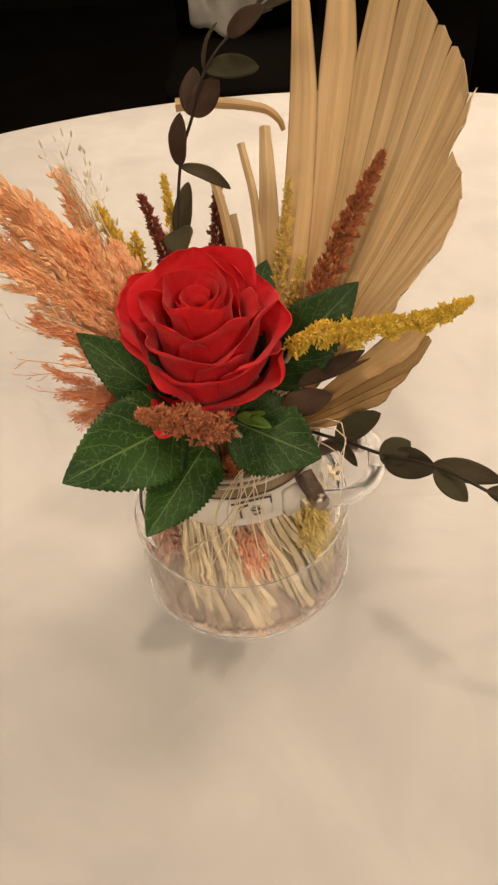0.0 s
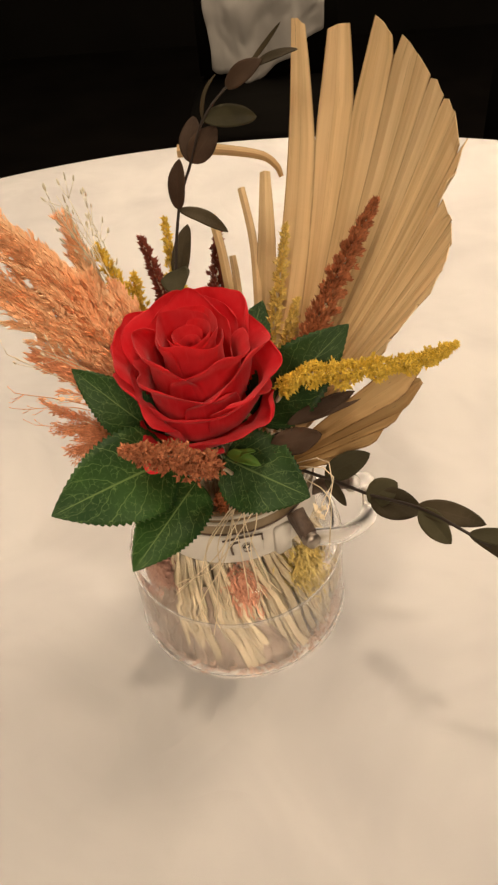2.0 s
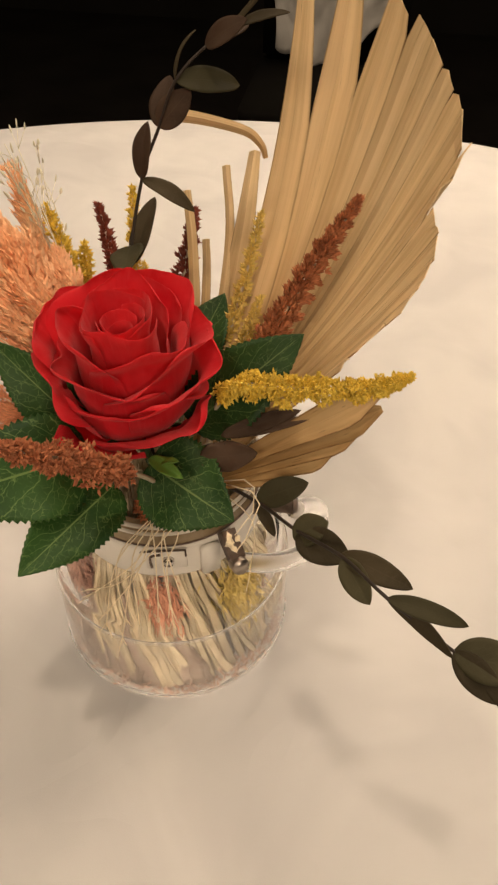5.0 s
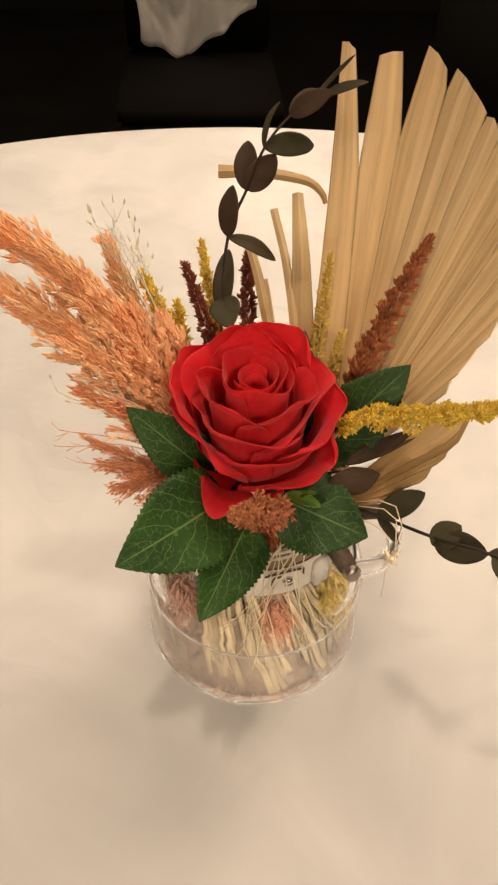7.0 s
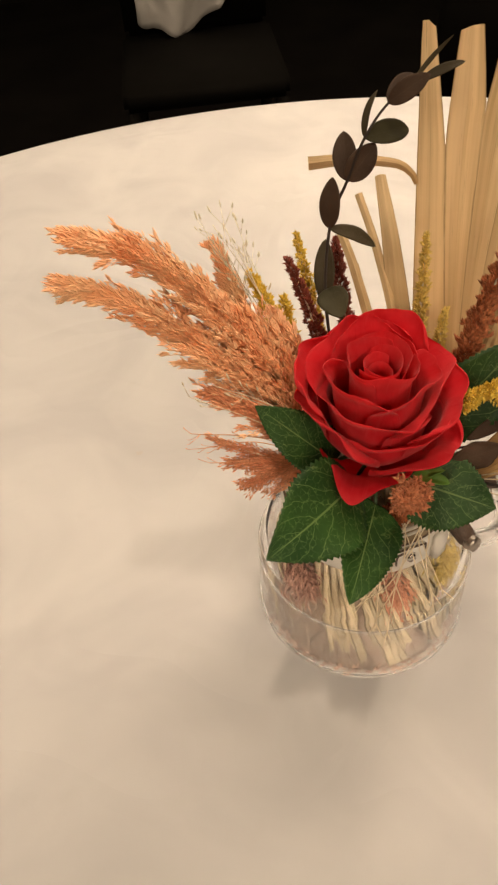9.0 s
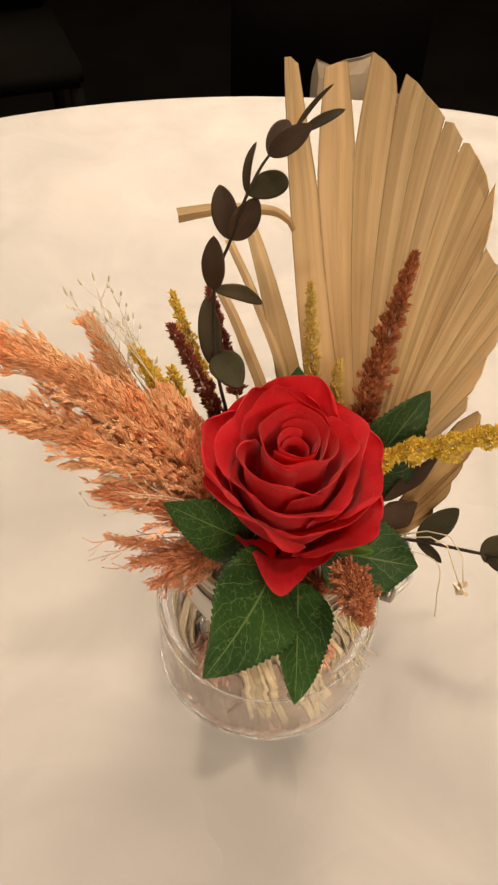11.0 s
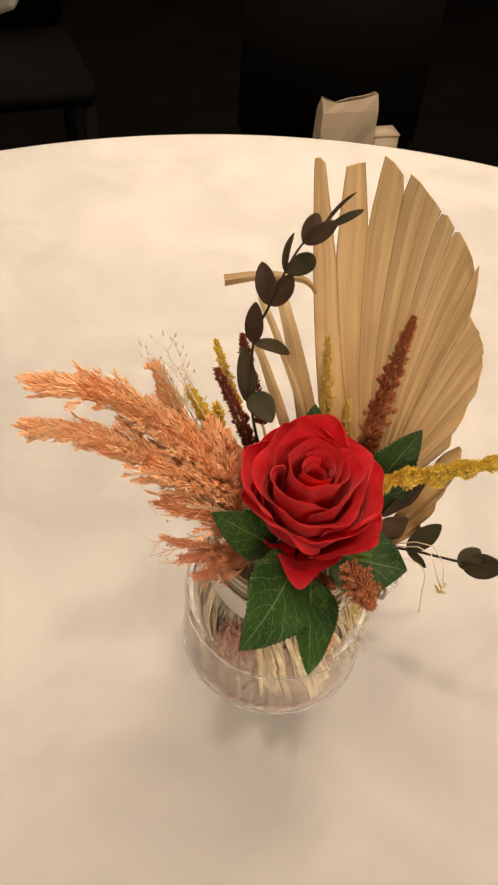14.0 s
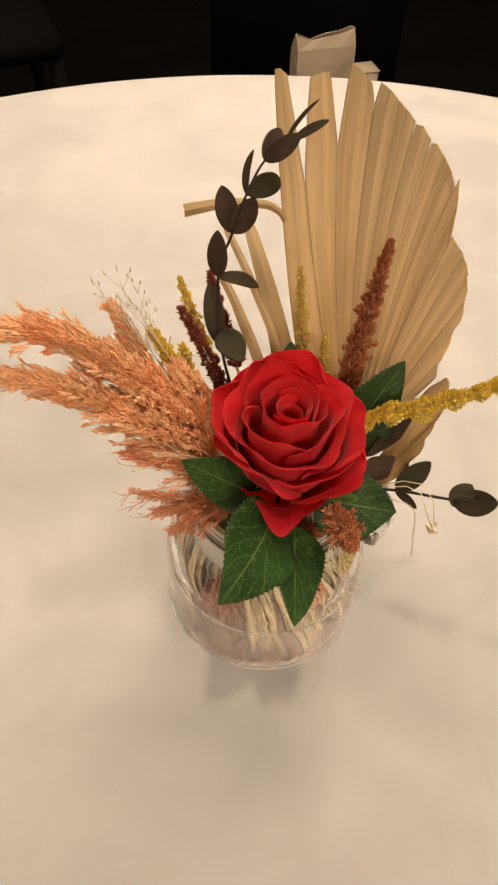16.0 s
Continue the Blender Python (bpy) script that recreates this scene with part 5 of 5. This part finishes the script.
eucalyptus("eucalyptus_branch", [(2.6, -3.6, 13.8), (4.9, -4.8, 14.2), (6.8, -7.0, 15.3), (8.5, -8.9, 16.5), (9.9, -10.8, 17.2), (12.2, -11.4, 15.7), (14.0, -12.3, 15.2)], [
    ((5.0, -4.8, 14.2), (7.0, -4.6, 15.4), (-0.2, -0.6, 0.8), 1.25, M_EUCG, 0.05), ((5.0, -4.8, 14.1), (5.9, -5.8, 13.3), (0.3, -0.6, 0.7), 0.55, M_EUC, 0.05),
    ((6.7, -7.2, 15.1), (7.9, -6.9, 15.9), (-0.4, -0.5, 0.8), 1.3, M_EUCG, 0.05), ((6.8, -7.2, 15.2), (8.8, -8.1, 15.4), (0.0, -0.5, 0.85), 1.45, M_EUC, 0.06),
    ((8.4, -8.7, 16.4), (10.8, -9.9, 16.6), (0.1, -0.5, 0.85), 1.0, M_EUC, 0.06), ((8.5, -8.9, 16.5), (9.5, -10.3, 16.0), (-0.3, -0.6, 0.75), 1.0, M_EUCG, 0.06),
    ((9.9, -10.8, 17.2), (12.4, -11.3, 17.0), (0.3, -0.5, 0.85), 0.7, M_EUCG, 0.08), ((9.9, -10.8, 17.2), (12.0, -12.1, 16.4), (-0.6, -0.6, 0.35), 0.6, M_EUC, -0.08),
    ((12.2, -11.4, 15.7), (14.4, -11.9, 15.8), (0.0, -0.5, 0.85), 1.5, M_EUCG, 0.06), ((12.2, -11.4, 15.7), (13.7, -12.7, 15.2), (-0.2, -0.5, 0.85), 1.1, M_EUC, 0.06), ((13.1, -11.9, 15.5), (14.2, -13.0, 15.1), (-0.1, -0.5, 0.85), 0.7, M_EUC, 0.06)],
    "dark brown preserved eucalyptus branch hanging out sideways", (1.2, -1.4, 9.5))
eucalyptus("eucalyptus_sprig", [(2.4, -3.2, 15.0), (3.6, -4.0, 16.4)], [
    ((2.6, -4.3, 15.7), (4.9, -4.2, 16.3), (0.0, -0.75, 0.65), 1.3, M_EUCB, 0.06), ((3.4, -3.8, 16.6), (6.4, -3.0, 17.7), (0.0, -0.7, 0.7), 0.75, M_EUCB, 0.05), ((3.6, -3.6, 16.4), (6.9, -2.5, 17.0), (0.0, -0.7, 0.7), 0.5, M_EUCB, 0.05)],
    "short dark eucalyptus sprig tucked under the yellow spike", (1.4, -1.4, 9.8), 0.45)


# ---------------------------------------------------------------- straw wisps over the jar
def wisps():
    rng = random.Random(41)
    e = thing("straw_wisps", C(1.0, -4.0, 10.6), "tangle of thin pale straw stalks hanging over the jar rim", "straw")
    knots = [(-0.3, -6.4, 10.6), (1.3, -5.9, 11.4)]
    for knot, ends in zip(knots, ([(-1.7, -7.4, 10.2), (-1.9, -7.2, 9.4), (-1.2, -7.7, 7.8), (-0.6, -7.7, 6.8), (-0.2, -7.6, 8.2), (-1.0, -7.5, 9.0), (0.3, -7.4, 8.6)], [(1.7, -7.2, 9.2), (1.8, -7.3, 8.2), (1.2, -7.3, 9.3), (2.3, -7.0, 9.0)])):
        for end in ends:
            bm = bmesh.new()
            jit = rnd_dir(rng) * 0.007
            foot = C(rng.uniform(0.7, 3.2), -3.8, 14.0 + rng.uniform(-0.6, 0.6))
            p = smooth_path([foot, C(*knot).lerp(foot, 0.45) + jit, C(*knot) + jit * 0.8, C(*end)], 6)
            tube(bm, p, 0.00033, 0.00026, 5)
            tip, d = p[-1], (p[-1] - p[-3]).normalized()
            for s in (-1, 1):
                tube(bm, [tip - d * 0.003, tip + d * 0.004 + Vector((s * 0.0016, 0, 0)) + rnd_dir(rng) * 0.002], 0.0003, 0.0002, 4)
            part("stalk", bm, M_STRAW, e)
    bm = bmesh.new()
    tube(bm, [C(3.2, -4.2, 14.4), C(4.6, -5.6, 16.2), C(5.1, -6.4, 16.7), C(5.2, -7.4, 16.5), C(4.7, -8.3, 16.2)], 0.0003, 0.00025, 4)
    tube(bm, [C(3.2, -4.2, 14.4), C(4.9, -5.6, 15.6), C(5.3, -6.3, 15.7), C(5.0, -7.8, 15.4), C(4.8, -8.5, 15.6)], 0.0003, 0.00025, 4)
    tube(bm, smooth_path([C(3.0, -4.2, 14.2), C(5.0, -6.2, 14.6), C(5.1, -7.0, 12.6), C(5.0, -7.4, 11.6)], 6), 0.0003, 0.0002, 4)
    part("stalk", bm, M_STRAW, e)
    bm = bmesh.new()
    for _ in range(14):
        grain(bm, C(4.65, -8.4, 15.9) + rnd_dir(rng) * 0.0012, rnd_dir(rng), 0.0035, 0.0013)
    part("flower_head", bm, M_STRAW, e, "tiny cream dried flower head", smooth=False)


wisps()


# ---------------------------------------------------------------- chairs behind the table
def chair(at, yaw, label):
    e = thing("banquet_chair", at, label, "chair", "chairs behind the table")
    rot = Matrix.Translation(at) @ Matrix.Rotation(yaw, 4, "Z")

    def box(name, lo, hi, bev=0.012):
        bm = slab(bmesh.new(), lo, hi)
        bmesh.ops.bevel(bm, geom=bm.edges[:], offset=bev, segments=2, affect="EDGES")
        bm.transform(rot)
        part(name, bm, M_CHAIR, e)
    box("seat", (-0.21, -0.21, 0.40), (0.21, 0.21, 0.46))
    box("backrest", (-0.2, 0.17, 0.46), (0.2, 0.21, 0.92))
    for x in (-0.19, 0.19):
        for y in (-0.19, 0.19):
            box("leg", (x - 0.016, y - 0.016, 0.0), (x + 0.016, y + 0.016, 0.40), 0.004)
    return rot


def hanging_cloth(name, m, w, top, low, label, mat, corner):
    """A cloth over the front of a chair back, with soft folds and a slanting lower corner."""
    bm = bmesh.new()
    nx, nz = 44, 32
    grid = []
    for i in range(nx + 1):
        u = i / nx
        col = []
        for j in range(nz + 1):
            v = j / nz
            bottom = low + corner * abs(u - 0.33) ** 1.2
            z = top + (bottom - top) * v
            y = -0.012 - 0.03 * v * (0.5 + 0.5 * math.sin(u * 8.0 + 1.4 * v)) - 0.012 * math.sin(u * 17 + 3 * v) * v
            q = Vector((u * 5, v * 4, top))
            y -= 0.02 * abs(noise.noise(q)) + 0.012 * abs(noise.noise(q * 2.3))
            col.append(bm.verts.new(m @ Vector(((u - 0.5) * w * (1 - 0.12 * v) + 0.01 * noise.noise(q + Vector((7, 0, 0))), y, z + 0.02 * v * noise.noise(q * 1.4)))))
        grid.append(col)
    for a, b in zip(grid, grid[1:]):
        for j in range(nz):
            bm.faces.new((a[j], a[j + 1], b[j + 1], b[j]))
    tagged(part(name, bm, mat, None, label, thick=0.002), category="cloth")


r1 = chair(Vector((-0.02, 1.83, 0)), 0.0, "chair in plain black covering, facing the next table")
hanging_cloth("draped_napkin", r1 @ Matrix.Translation((0, 0.17, 0)), 0.36, 0.925, 0.455, "crumpled whitish cloth draped over a black chair back", M_WHITECLOTH, 0.22)


# ---------------------------------------------------------------- paper bag on the second chair
def paper_bag(m):
    """A creased paper bag whose open mouth is torn to a peak at one corner."""
    bm = bmesh.new()
    rng = random.Random(51)
    rings = []
    outline = [(-1, -1), (-0.5, -1), (0, -1), (0.5, -1), (1, -1), (1, 0), (1, 1), (0.5, 1), (0, 1), (-0.5, 1), (-1, 1), (-1, 0)]
    for z in (0.0, 0.002, 0.06, 0.11, 0.15, 0.175, 0.196):
        ring = []
        for x, y in outline:
            top = z > 0.19
            lift = (0.004 if x < -0.9 else -0.004 + 0.008 * x) if top else 0.0
            deep = 0.25 if top else 0.55 if z > 0.16 else 0.8 if z > 0.13 else 1
            ring.append(bm.verts.new(m @ Vector((x * (0.052 + 0.003 * (z > 0.1)) + rng.uniform(-1, 1) * 0.002, y * 0.024 * deep + rng.uniform(-1, 1) * 0.003, z + lift + (rng.uniform(-0.002, 0.002) if top else 0)))))
        rings.append(ring)
    n = len(outline)
    for a, b in zip(rings, rings[1:]):
        for k in range(n):
            bm.faces.new((a[k], a[(k + 1) % n], b[(k + 1) % n], b[k]))
    bm.faces.new(rings[0][::-1])
    tagged(part("paper_bag", bm, M_BEIGE, None, "small open beige paper bag standing on a black chair", smooth=False, thick=0.001), category="bag")


def paper_box(m):
    bm = slab(bmesh.new(), (-0.028, -0.02, 0.0), (0.028, 0.02, 0.122))
    bmesh.ops.bevel(bm, geom=bm.edges[:], offset=0.002, segments=2, affect="EDGES")
    bm.transform(m)
    e = thing("paper_box", m.translation, "low beige paper box beside the bag on a black chair", "box")
    part("body", bm, M_BEIGE, e)
    bm = slab(bmesh.new(), (-0.029, -0.021, 0.122), (0.029, 0.021, 0.1245))
    bm.transform(m)
    part("lid", bm, M_BEIGE, e)


chair(Vector((0.56, 1.06, 0)), -0.4, "chair in plain black covering, pushed near the table")
paper_bag(Matrix.Translation((0.552, 1.0, 0.4605)) @ Matrix.Rotation(-0.06, 4, "Z"))
paper_box(Matrix.Translation((0.638, 1.0, 0.4605)) @ Matrix.Rotation(-0.1, 4, "Z"))
spot(-14.25, 13.64, 0.22)
spot(27.0, 18.0, 0.2)
